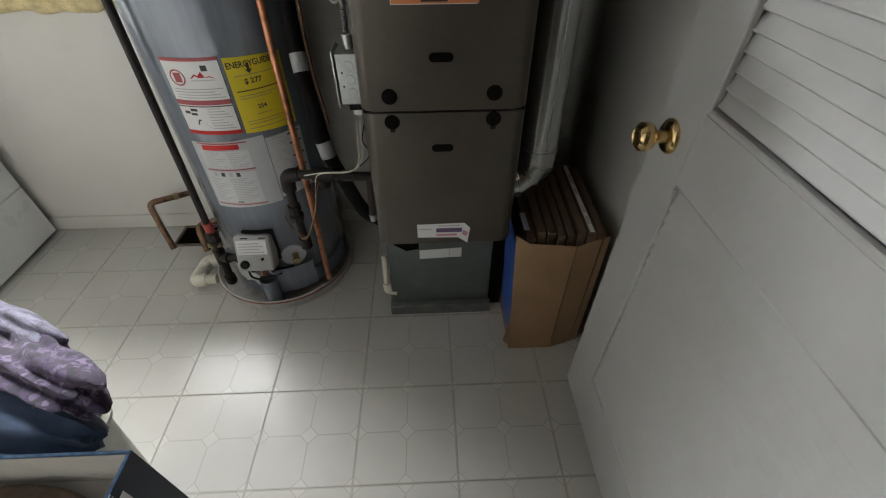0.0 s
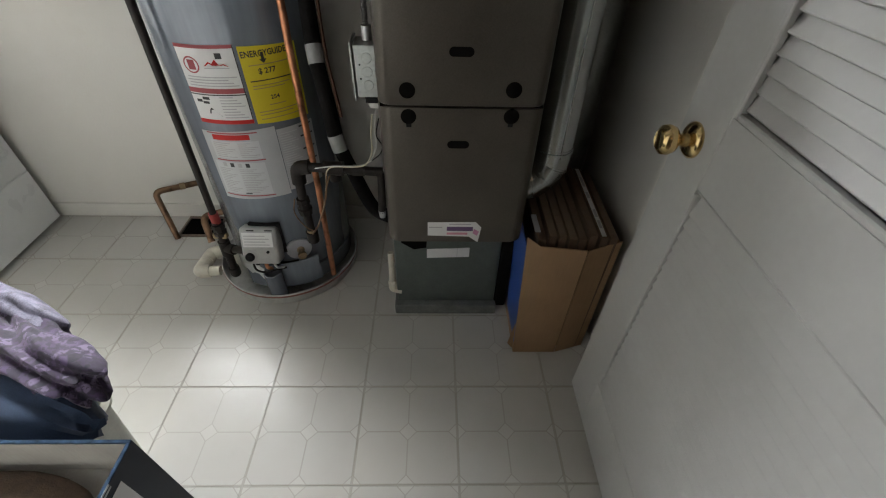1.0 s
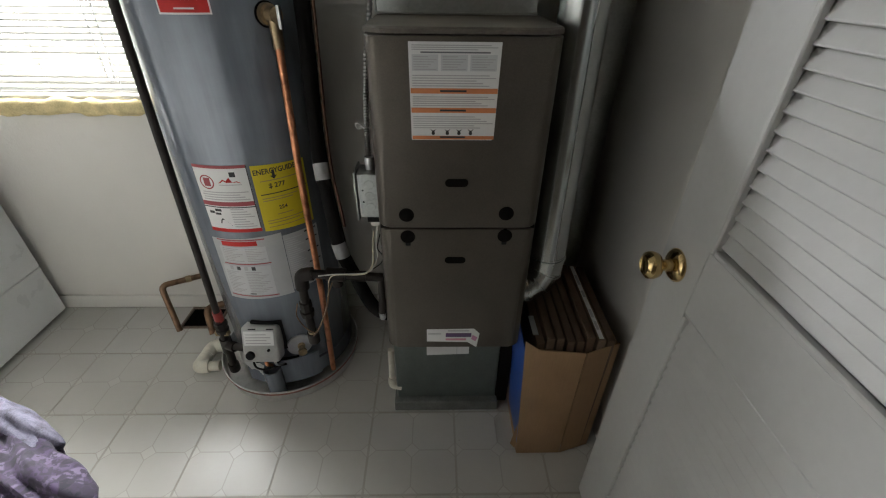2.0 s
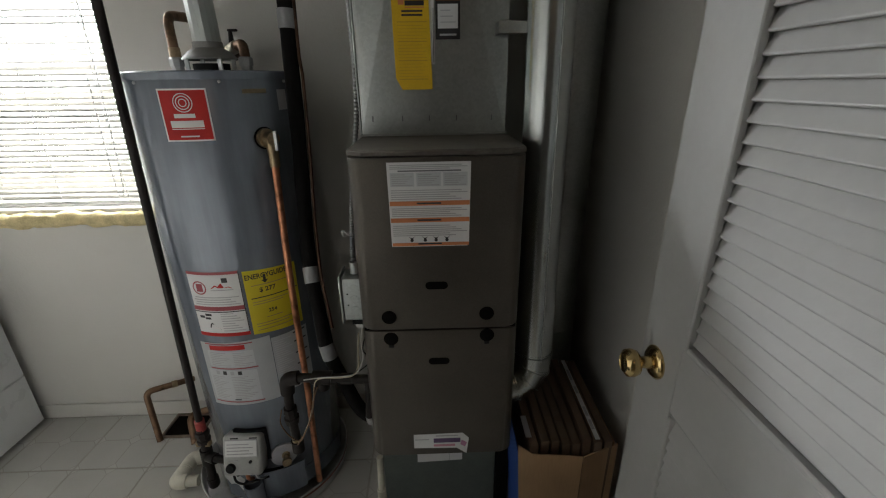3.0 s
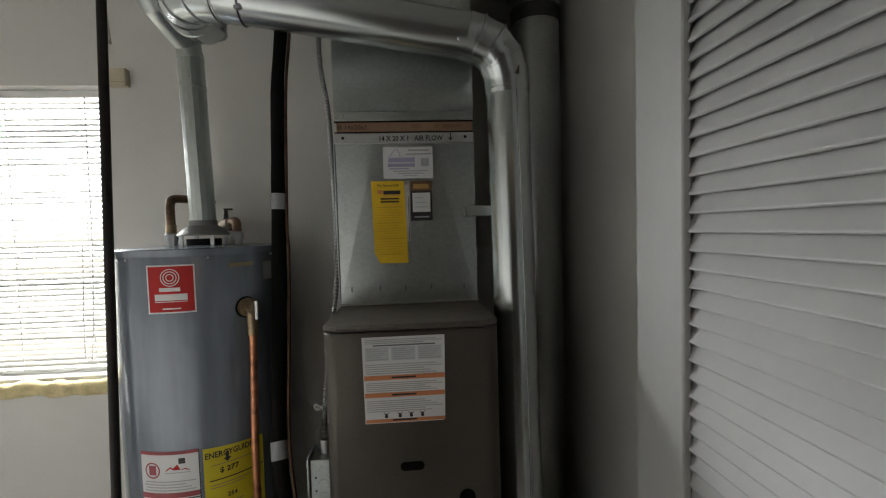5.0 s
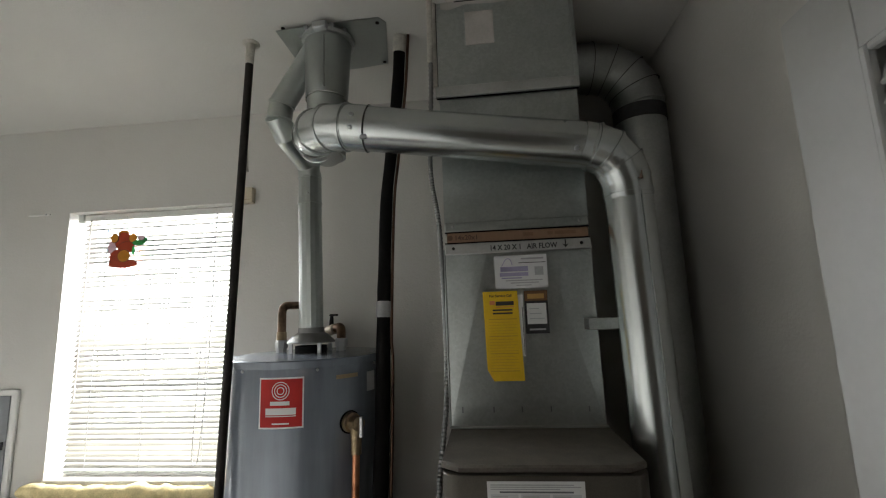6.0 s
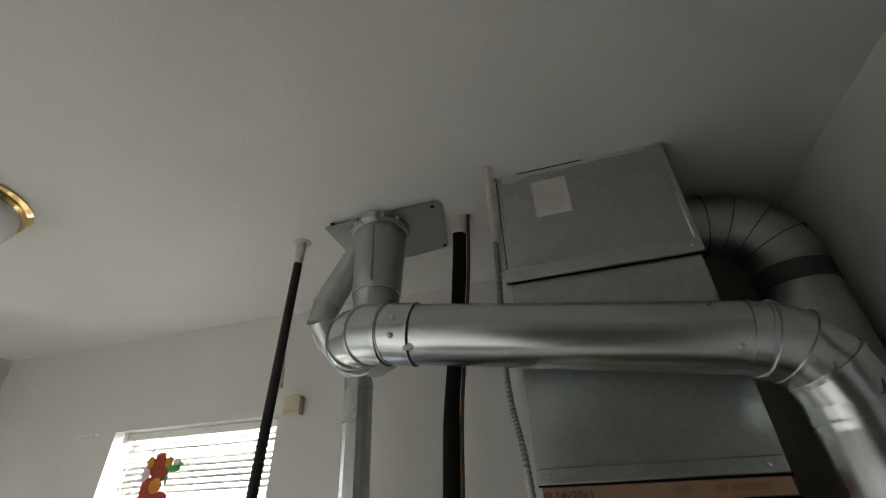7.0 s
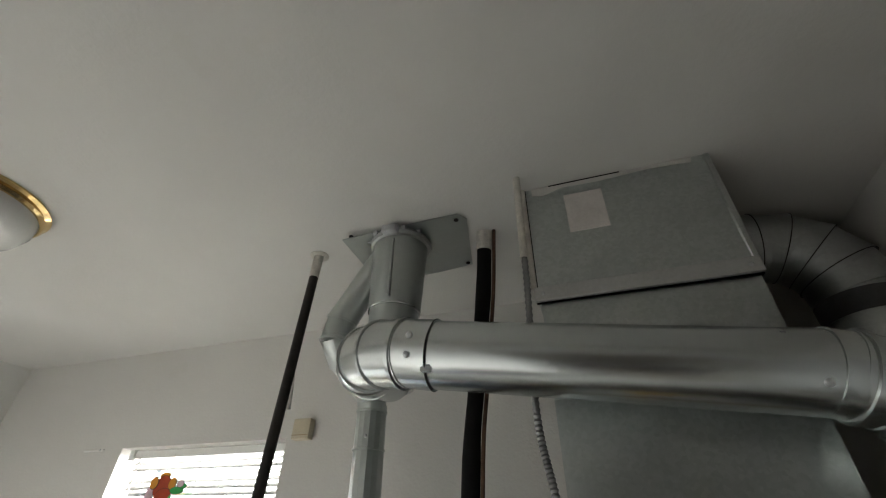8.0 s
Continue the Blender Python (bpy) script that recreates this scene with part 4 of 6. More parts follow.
for a in ((-0.957, -0.778, 0.760, 0.772), (-0.957, -0.778, 0.895, 0.907), (-0.957, -0.945, 0.772, 0.895), (-0.790, -0.778, 0.772, 0.895)):
    part("rim", bx(a[0], a[1], a[2], a[3], 0.0005, 0.010, 0.002), plain("rusty_rim", (0.17, 0.13, 0.10), 0.6, 0.3, 0.4, 40), fd)

# ---- vents ----
fp = thing("heater_flue_pipe", (-0.372, 0.678, TZ + 0.07), "galvanised flue pipe with offset elbow from the heater", "flue pipe")
part("pipe", tube([(-0.372, 0.678, TZ + 0.072), (-0.381, 0.672, 2.090)], 0.0378, 16), FLUE, fp, "", 12)
FE = [(-0.381, 0.672, 2.075), (-0.382, 0.662, 2.118), (-0.400, 0.530, 2.168), (-0.407, 0.497, 2.205), (-0.402, 0.503, 2.258), (-0.296, 0.490, 2.415)]
for i, (a, c) in enumerate(zip(FE, FE[1:])):
    e = (Vector(c) - Vector(a)).normalized() * 0.011
    part("elbow_gore", tube([Vector(a) - e, Vector(c) + e], [0.0375, 0.0360], 24), FLUE, fp)
for p, d in ((FE[0], (0, 0, 1)), (FE[1], (0, -0.7, 0.9)), (FE[3], (-0.02, 0, 1)), (FE[4], (0.3, -0.05, 0.9))):
    part("seam", collar(p, d, 0.0376, 0.007, 0.0022), FLUE, fp)
part("seam", collar((-0.380, 0.673, 1.985), (0, 0, 1), 0.0385, 0.006), FLUE, fp)
for p in ((-0.372, 0.6345, 2.012),):
    part("screw", screw(p, (0, -1, 0)), STEEL, fp)

SC = Vector((-0.250, 0.484, 0))
st = thing("vent_stack", (SC.x, SC.y, 2.05), "galvanised vent stack through a ceiling plate", "vent pipe")
part("stack_pipe", tube([(SC.x, SC.y, 2.07), (SC.x, SC.y, 2.245), (SC.x, SC.y, 2.250), (SC.x + 0.004, SC.y, 2.458)], [0.056, 0.058, 0.062, 0.071], 32), STACKM, st)
part("seam", collar((SC.x, SC.y, 2.248), (0, 0, 1), 0.060, 0.006), PIPE, st)
part("storm_collar", lathe([(0.071, -0.030), (0.078, -0.028), (0.080, -0.018), (0.074, -0.008), (0.071, -0.006)], Matrix.Translation((SC.x + 0.004, SC.y, ZC - 0.004)), 32), PIPEB, st)
part("clamp", bx(SC.x - 0.012, SC.x + 0.030, SC.y - 0.092, SC.y - 0.074, ZC - 0.034, ZC - 0.012, 0.003), STEEL, st, "small band clamp")
for k in range(5):
    a = radians(-150 + 30 * k)
    part("collar_tab", bx(SC.x + 0.078 * math.cos(a) - 0.006, SC.x + 0.078 * math.cos(a) + 0.006, SC.y + 0.078 * math.sin(a) - 0.004, SC.y + 0.078 * math.sin(a) + 0.004, ZC - 0.022, ZC - 0.008, 0.001), STEEL, st)
part("stack_seam", bx(SC.x + 0.012, SC.x + 0.017, SC.y - 0.071, SC.y - 0.060, 2.26, 2.42, 0.001), STACKM, st)
cp = bmesh.new()
out = [(-0.376, 0.403), (-0.230, 0.418), (-0.072, 0.415), (-0.054, 0.440), (-0.094, 0.642), (-0.20, 0.655), (-0.372, 0.630), (-0.378, 0.560)]
bot = [cp.verts.new((x, y, ZC - 0.0065 - (0.020 if x < -0.37 else 0.0))) for x, y in out]
top = [cp.verts.new((v.co.x, v.co.y, v.co.z + 0.0015)) for v in bot]
cp.faces.new(bot)
cp.faces.new(top)
for i in range(8):
    cp.faces.new((bot[i], bot[(i + 1) % 8], top[(i + 1) % 8], top[i]))
part("ceiling_plate", cp, STACKM, st, "bent galvanised ceiling plate")
for x, y in ((-0.362, 0.420), (-0.104, 0.630), (-0.080, 0.436)):
    part("screw", screw((x, y, ZC - 0.0075), (0, 0, -1), 0.006), IRON, st)

hp = thing("connector_pipe", (0.2, 0.29, 1.95), "long galvanised vent connector pipe with gored elbows", "vent pipe")
A, B = Vector((0.440, 0.2915, 1.9774)), Vector((-0.062, 0.2674, 2.0456))
part("pipe", tube([A, B], 0.0532, 36), PIPE, hp)
LE = [B, (-0.116, 0.269, 2.055), (-0.163, 0.281, 2.063), (-0.205, 0.310, 2.070), (-0.233, 0.356, 2.078), (-0.249, 0.415, 2.085), (-0.250, 0.482, 2.100)]
rr = 0.0555
for i, (a, c) in enumerate(zip(LE, LE[1:])):
    a, c = Vector(a), Vector(c)
    e = (c - a).normalized() * (0.012 if i else 0.002)
    part("elbow_gore", tube([a - e, c + e], rr + 0.0007 * (i % 2), 32), PIPE, hp)
for i in (1, 2, 3, 4):
    d = (Vector(LE[i + 1]) - Vector(LE[i - 1])).normalized()
    part("seam", collar(LE[i], d, rr, 0.008, 0.0035, 32), PIPE, hp)
    if i in (1, 4):
        part("seam_gap", collar(Vector(LE[i]) - d * 0.0052, d, rr, 0.0012, 0.0014, 32), IRON, hp)
part("seam", collar(B, A - B, 0.0532, 0.0018, 0.0036, 36), IRON, hp)
part("screw", screw((-0.088, 0.2128, 2.060), (0, -1, 0.2), 0.0055), STEEL, hp)
part("screw", screw((-0.092, 0.2158, 2.030), (0, -1, -0.4), 0.0055), STEEL, hp)
part("bent_tab", bx(-0.072, -0.056, 0.224, 0.234, 2.005, 2.017, 0.001), STEEL, hp)
RE = [A, (0.462, 0.295, 1.972), (0.496, 0.300, 1.958), (0.522, 0.308, 1.930), (0.536, 0.316, 1.895), (0.540, 0.321, 1.862)]
for i, (a, c) in enumerate(zip(RE, RE[1:])):
    a, c = Vector(a), Vector(c)
    e = (c - a).normalized() * 0.010
    part("elbow_gore", tube([a - e, c + e], 0.0545 + 0.0009 * (i % 2), 32), PIPE, hp)
for i in (1, 2, 3):
    d = (Vector(RE[i + 1]) - Vector(RE[i - 1])).normalized()
    part("seam", collar(RE[i], d, 0.0552, 0.007, 0.0035, 32), PIPE, hp)
part("screw", screw((0.415, 0.2455, 1.953), (0, -1, -0.5), 0.0055), STEEL, hp)
part("screw", screw((0.395, 0.2500, 2.0165), (0, -1, 0.5), 0.0045), STEEL, hp)
part("foil_patch", bx(0.532, 0.556, 0.2630, 0.2690, 1.880, 1.900, 0.001), FILTB, hp, "brown tape patch")

vp = thing("furnace_vent_pipe", (0.535, 0.27, 0.62), "tall galvanised vent pipe beside the furnace", "vent pipe")
V0, V1 = Vector((0.547, 0.285, 0.735)), Vector((0.540, 0.322, 1.872))
part("pipe", tube([V0, V1], 0.0525, 36), PIPE, vp)
part("seam", collar(V1 - Vector((0, 0, 0.012)), V1 - V0, 0.0525, 0.012, 0.003, 32), PIPE, vp)
part("lock_seam", tube([V0 + Vector((0.012, -0.0515, 0)), V1 + Vector((0.012, -0.0515, 0))], 0.0022, 8), PIPE, vp)
VE = [V0 + Vector((0, 0, 0.01)), (0.545, 0.284, 0.700), (0.530, 0.282, 0.665), (0.502, 0.280, 0.642), (0.462, 0.280, 0.632)]
for i, (a, c) in enumerate(zip(VE, VE[1:])):
    a, c = Vector(a), Vector(c)
    e = (c - a).normalized() * 0.009
    part("elbow_gore", tube([a - e, c + e], 0.0530 + 0.0008 * (i % 2), 28), PIPE, vp)
    part("seam", collar(a, c - a, 0.0532, 0.006, 0.003, 28), PIPE, vp)
part("strap", bx(0.432, 0.510, 0.345, 0.3485, 1.552, 1.578, 0.001), GALV, vp, "bent zinc hanger strap")
part("strap", bx(0.432, 0.4355, 0.345, 0.401, 1.552, 1.578, 0.001), GALV, vp)
part("strap_foot", bx(0.415, 0.438, 0.3965, 0.3985, 1.550, 1.580, 0.001), GALV, vp)

BC = Vector((0.712, 0.650, 0))
bd = thing("round_duct", (BC.x, BC.y, 0), "wide dull galvanised round duct bent into the plenum", "duct")
part("pipe", tube([(BC.x, BC.y, 0.002), (BC.x, BC.y, 2.235)], 0.0762, 36), PIPEB, bd)
BE = [Vector((BC.x - 0.140 + 0.140 * math.cos(radians(a)), BC.y, 2.235 + 0.140 * math.sin(radians(a)))) for a in (0, 20, 42, 66, 90)] + [Vector((0.470, BC.y, 2.376))]
for i, (a, c) in enumerate(zip(BE, BE[1:])):
    e = (c - a).normalized() * 0.010
    part("elbow_gore", tube([a - e, c + e], [0.0805, 0.0765], 32), PIPEB, bd)
for i in range(1, 5):
    part("seam", collar(BE[i], BE[i + 1] - BE[i - 1], 0.0795, 0.003, 0.0025, 32), IRON, bd)
part("tape_band", tube([(BC.x, BC.y, 2.170), (BC.x, BC.y, 2.215)], 0.0785, 32), plain("dark_cloth_tape", (0.05, 0.05, 0.052), 0.6, vary=0.3, scale=50), bd, "dark tape band")
for k in range(4):
    part("foil_joint", tube([(BC.x, BC.y, 0.6 + 0.36 * k), (BC.x, BC.y, 0.612 + 0.36 * k)], 0.0775, 32), PIPEB, bd)

# ---- furnace ----
FX0, FX1 = 0.101, 0.470
fu = thing("furnace", (0.285, 0.5, 0.0), "bronze enamelled gas furnace with two removable front doors", "furnace")
part("cabinet", bx(FX0, FX1, 0.185, 0.860, 0.540, 1.318, 0.003), FURN, fu)


def bowed_door(x0, x1, z0, z1, y0, y1, r=0.030, n=7):
    """A sheet door with rounded upright edges."""
    o = [(x0, y1)]
    o += [(x0 + r - r * math.cos(math.pi / 2 * i / n), y0 + r - r * math.sin(math.pi / 2 * i / n)) for i in range(n + 1)]
    o += [(x1 - r + r * math.sin(math.pi / 2 * i / n), y0 + r - r * math.cos(math.pi / 2 * i / n)) for i in range(n + 1)]
    o += [(x1, y1)]
    b = bmesh.new()
    lo = [b.verts.new((x, y, z0)) for x, y in o]
    hi = [b.verts.new((x, y, z1)) for x, y in o]
    b.faces.new(lo)
    b.faces.new(hi)
    for i in range(len(o)):
        k = (i + 1) % len(o)
        b.faces.new((lo[i], lo[k], hi[k], hi[i]))
    ed = [e for e in b.edges if abs(e.verts[0].co.z - e.verts[1].co.z) < 1e-6]
    bmesh.ops.bevel(b, geom=ed, offset=0.002, segments=1, affect="EDGES")
    return b


FY = 0.130
up = part("upper_door", bowed_door(FX0 + 0.002, FX1 - 0.002, 0.9215, 1.314, FY, 0.187), FURN, fu)
lo = part("lower_door", bowed_door(FX0 + 0.002, FX1 - 0.002, 0.537, 0.9165, FY, 0.187), FURN, fu)
part("door_gap", bx(FX0 + 0.008, FX1 - 0.008, FY + 0.008, 0.186, 0.9160, 0.9220, 0), DARK, fu)
tp = bmesh.new()
o = [(FX0 - 0.004, 0.165), (FX0 + 0.030, 0.140), (FX1 - 0.030, 0.140), (FX1 + 0.004, 0.165), (FX1 + 0.004, 0.860), (FX0 - 0.004, 0.860)]
l1, l2, l3 = [[tp.verts.new((0.2855 + (x - 0.2855) * s, y + d, z)) for x, y in o] for s, d, z in ((0.982, 0, 1.316), (0.982, 0, 1.324), (0.972, 0.005, 1.327))]
tp.faces.new(l1)
tp.faces.new(l3)
for u, v in ((l1, l2), (l2, l3)):
    for i in range(6):
        tp.faces.new((u[i], u[(i + 1) % 6], v[(i + 1) % 6], v[i]))
part("top_rim", tp, plain("dusty_bronze_enamel", (0.135, 0.122, 0.104), 0.6, 0.2, 0.3, 30), fu, "dusty top rim", 20)


def slot(cx, cz, w, h, y, mat, parent, nm):
    b = bmesh.new()
    o = [(cx + (w / 2 - h / 2) + h / 2 * math.cos(a), cz + h / 2 * math.sin(a)) for a in [math.pi / 2 - math.pi * i / 8 for i in range(9)]]
    o += [(cx - (w / 2 - h / 2) - h / 2 * math.cos(a), cz - h / 2 * math.sin(a)) for a in [math.pi / 2 - math.pi * i / 8 for i in range(9)]]
    part(nm, prism(o, y - 0.001, y + 0.004), mat, parent)


for par, cx, cz in ((up, 0.279, 1.032), (lo, 0.281, 0.831)):
    slot(cx, cz, 0.050, 0.0185, FY, DARK, par, "finger_slot")
for par, cx, cz in ((up, 0.169, 0.954), (up, 0.392, 0.958)):
    part("grommet", lathe([(0, 0.003), (0.0140, 0.003), (0.0170, 0.0012), (0.0170, -0.003)], aim((cx, FY, cz), (0, -1, 0)), 22), DARK, par, "round black grommet")
for par, cx, cz in ((lo, 0.170, 0.897), (lo, 0.394, 0.900)):
    g = part("grommet", lathe([(0, 0.003), (0.0140, 0.003), (0.0170, 0.0012), (0.0170, -0.003)], aim((cx, FY, cz), (0, -1, 0)), 22), DARK, par, "round black grommet")
    part("keyhole", bx(cx - 0.006, cx + 0.006, FY - 0.001, FY + 0.002, cz - 0.025, cz - 0.014, 0.001), BLACK, g)
# warning sheet, printed for the other way up
LY = FY - 0.0005
lab = part("warning_sheet", prism([(0.184, 1.305), (0.353, 1.305), (0.350, 1.130), (0.346, 1.126), (0.186, 1.126)], LY, LY + 0.0004), PAPER, up, "white warning sheet with orange bands")
for z0, z1 in ((1.216, 1.2255), (1.180, 1.1895), (1.1275, 1.1345)):
    k = (1.305 - z0) * 0.012
    part("orange_band", bx(0.1855 + k, 0.352 - k, LY - 0.0008, LY, z0, z1, 0), ORANGE, lab)
    part("text_bar", bx(0.242, 0.292, LY - 0.0012, LY - 0.0008, z0 + 0.003, z0 + 0.0065, 0), INK, lab)
for x0, x1 in ((0.190, 0.238), (0.243, 0.292), (0.297, 0.346)):
    part("text_field", bx(x0, x1, LY - 0.0006, LY, 1.256, 1.284, 0), INSTR, lab)
    for i in range(6):
        part("text_bar", bx(x0 + 0.003, x1 - 0.003 - 0.005 * ((i * 3) % 4), LY - 0.0010, LY - 0.0006, 1.258 + 0.0043 * i, 1.2595 + 0.0043 * i, 0), GREYINK, lab)
part("text_bar", bx(0.206, 0.333, LY - 0.0008, LY, 1.2862, 1.2888, 0), plain("dark_grey_ink", (0.14, 0.14, 0.15), 0.5), lab)
for n_, z0, z1 in ((3, 1.2915, 1.302), (5, 1.229, 1.252), (5, 1.193, 1.213), (6, 1.150, 1.176)):
    for i in range(n_):
        z = z0 + (z1 - z0) * i / n_
        part("text_bar", bx(0.190, 0.346 - 0.012 * ((i * 5 + n_) % 4), LY - 0.0008, LY, z, z + 0.0015, 0), GREYINK, lab)
for x in (0.229, 0.257, 0.280, 0.303):
    part("printed_symbol", disc(x, 1.1400, 0.0036, LY - 0.0010, LY, 9), INK, lab)
    part("printed_symbol", prism([(x - 0.006, 1.1485), (x - 0.002, 1.1455), (x + 0.002, 1.1455), (x + 0.006, 1.1490), (x + 0.002, 1.1430), (x - 0.002, 1.1430)], LY - 0.0010, LY), INK, lab)
# service sticker with a curled corner, and a strip below
lab = part("service_sticker", prism([(0.211, 0.604), (0.338, 0.606), (0.354, 0.588), (0.348, 0.536), (0.322, 0.556), (0.211, 0.559)], LY, LY + 0.0005), PAPER, lo, "white service sticker with a curling corner")
part("printed_bar", bx(0.262, 0.332, LY - 0.0008, LY, 0.576, 0.590, 0), plain("violet_ink", (0.12, 0.07, 0.16), 0.5), lab)
part("printed_bar", bx(0.262, 0.318, LY - 0.0008, LY, 0.563, 0.570, 0), plain("pink_ink", (0.55, 0.25, 0.32), 0.5), lab)
part("printed_bar", bx(0.268, 0.326, LY - 0.0008, LY, 0.597, 0.600, 0), GREYINK, lab)
part("printed_bar", prism([(0.335, 0.583), (0.349, 0.574), (0.344, 0.560), (0.332, 0.568)], LY - 0.0008, LY), plain("pink_ink_two", (0.50, 0.22, 0.36), 0.5), lab)
part("printed_bar", bx(0.214, 0.250, LY - 0.0008, LY, 0.586, 0.589, 0), GREYINK, lab)
# cooling coil box below
coil = thing("coil_cabinet", (0.275, 0.6, 0.0), "green-grey metal coil cabinet under the furnace", "cabinet")
part("casing", bx(0.092, 0.462, 0.336, 0.858, 0.052, 0.5395, 0.003), COIL, coil)
part("base_flange", bx(0.082, 0.470, 0.312, 0.858, 0.001, 0.050, 0.003), plain("stained_base_plate", (0.17, 0.18, 0.17), 0.5, 0.3, 0.3, 24), coil, "stained metal base")
# near-black slab along the casing's right side
part("dark_side_slab", bx(0.464, 0.508, 0.338, 0.60, 0.02, 0.530, 0.004), DARK, coil, "near-black slab beside the coil cabinet")
part("torn_strip", prism([(0.205, 0.322), (0.352, 0.330), (0.352, 0.288), (0.205, 0.282)], 0.3335, 0.3355), PAPER, coil, "torn strip of pale tape")
part("tape_joint", bx(0.309, 0.3105, 0.3328, 0.3335, 0.286, 0.328, 0), GREYINK, coil)
part("dark_vent", prism([(0.118, 0.365), (0.205, 0.366), (0.203, 0.330), (0.160, 0.322), (0.118, 0.352)], 0.3330, 0.3358), DARK, coil)
cd = thing("condensate_pipe", (0.075, 0.35, 0.0), "cream pvc condensate pipe beside the coil cabinet", "pipe")
part("pipe", tube([(0.074, 0.372, 0.27), (0.074, 0.352, 0.125)], 0.0105, 12), PVC, cd)
part("elbow", tube(fillet([(0.074, 0.352, 0.145), (0.074, 0.350, 0.106), (0.110, 0.346, 0.100)], 0.012), 0.0145, 12), PVC, cd)

# ---- plenum duct ----
PX0, PX1, PY = 0.101, 0.464, 0.394
du = thing("return_plenum", (0.283, 0.6, 1.328), "galvanised sheet-metal plenum from furnace to ceiling", "duct")
b = bx(PX0, PX1, PY + 0.004, 0.858, 1.3275, 1.774, 0.001)
part("lower_box", b, GALV, du)
b = bmesh.new()
bl, br, tr, tl = [b.verts.new(p) for p in ((PX0, PY + 0.003, 1.330), (PX1, PY + 0.003, 1.330), (PX1, PY + 0.003, 1.752), (PX0, PY + 0.003, 1.752))]
cl_, cr_ = [b.verts.new((x, PY - 0.004, 1.752)) for x in (PX0 + 0.106, PX1 - 0.112)]
for f in ((bl, cl_, tl), (bl, br, cr_, cl_), (br, tr, cr_)):
    b.faces.new(f)
part("front_sheet", b, GALV, du, "cross-broken front sheet", sharp=0.4)
part("upper_box", bx(PX0, PX1, PY + 0.004, 0.858, 1.806, 2.185, 0.001), GALV, du)
b = bmesh.new()
ct = b.verts.new(((PX0 + PX1) / 2 + 0.015, PY - 0.001, 1.985))
cs = [b.verts.new(p) for p in ((PX0, PY + 0.003, 1.828), (PX1, PY + 0.003, 1.828), (PX1, PY + 0.003, 2.184), (PX0, PY + 0.003, 2.184))]
for i in range(4):
    b.faces.new((ct, cs[i], cs[(i + 1) % 4]))
part("front_sheet", b, GALV, du, "cross-broken front sheet", sharp=0.4)
part("top_box", bx(PX0 - 0.006, PX1 + 0.004, PY - 0.002, 0.860, 2.187, 2.4615, 0.001), GALV, du)
ZFLANGE = plain("pale_zinc_flange", (0.50, 0.50, 0.49), 0.4, 0.6)
part("drive_strip", bx(PX0 - 0.010, PX1 + 0.006, PY - 0.010, PY - 0.002, 2.176, 2.206, 0.002), ZFLANGE, du, "folded joining strip")
part("strip_gap", bx(PX0 - 0.008, PX1 + 0.004, PY - 0.003, PY + 0.003, 2.1745, 2.1758, 0), DARK, du)
for x in (PX0 + 0.006, PX1 - 0.012):
    part("screw", screw((x, PY - 0.010, 2.190), (0, -1, 0), 0.0045), STEEL, du)
part("corner_fold", bx(PX0 - 0.018, PX0 - 0.004, PY - 0.010, PY + 0.004, 2.207, 2.461, 0.002), PALEIRON, du, "paint-splashed corner fold")
part("fold_gap", bx(PX0 - 0.0038, PX0 - 0.0022, PY - 0.0030, PY + 0.004, 2.207, 2.461, 0), DARK, du)
part("plaster_smear", prism([(0.112, 2.4605), (0.440, 2.4605), (0.436, 2.447), (0.350, 2.452), (0.255, 2.446), (0.180, 2.450), (0.135, 2.436), (0.112, 2.441)], PY - 0.0034, PY - 0.0024), CEIL, du, "smear of ceiling paint")
part("ceiling_gap", bx(0.150, 0.300, PY - 0.0042, PY - 0.0034, 2.4585, 2.4612, 0), DARK, du)
part("corner_fold", bx(PX1 - 0.004, PX1 + 0.008, PY - 0.006, PY + 0.006, 2.20, 2.461, 0.002), GALV, du)
part("paper_patch", bx(0.178, 0.256, PY - 0.0035, PY - 0.0022, 2.325, 2.425, 0), plain("faded_paper", (0.60, 0.56, 0.53), 0.7), du, "faded paper patch")
part("upper_flange", bx(PX0 + 0.002, PX1 - 0.002, PY - 0.007, PY + 0.003, 1.806, 1.830, 0.002), GALV, du)
part("lower_flange", bx(PX0, PX1, PY - 0.008, PY + 0.003, 1.747, 1.7745, 0.002), ZFLANGE, du, "pale flange strip with handwriting")
for x in (PX0 + 0.022, PX1 - 0.024):
    part("screw", screw((x, PY - 0.0080, 1.762), (0, -1, 0), 0.004), IRON, du)
    part("screw", screw((x, PY - 0.0070, 1.819), (0, -1, 0), 0.004), STEEL, du)
part("handwriting", lettering("14 X 20 X 1   AIR FLOW", 0.0185, pose(0.214, PY - 0.0083, 1.7535, 90), 0.0002, stretch=0.86), INK, du)
part("handwriting_arrow", prism([(0.400, 1.772), (0.403, 1.772), (0.403, 1.759), (0.409, 1.762), (0.4015, 1.752), (0.394, 1.762), (0.400, 1.759)], PY - 0.0088, PY - 0.0082), INK, du)
for x in (0.130, 0.205, 0.272, 0.340, 0.428):
    part("tab_slit", bx(x - 0.0015, x + 0.0015, PY - 0.0012, PY + 0.0045, 1.362, 1.375, 0), PANELG, du)
part("slot_gap", bx(PX0 + 0.001, PX1 - 0.001, PY - 0.004, PY + 0.003, 1.8030, 1.8060, 0), DARK, du)
part("slot_gap", bx(PX0 + 0.001, PX1 - 0.001, PY - 0.004, PY + 0.003, 1.7747, 1.7780, 0), DARK, du)
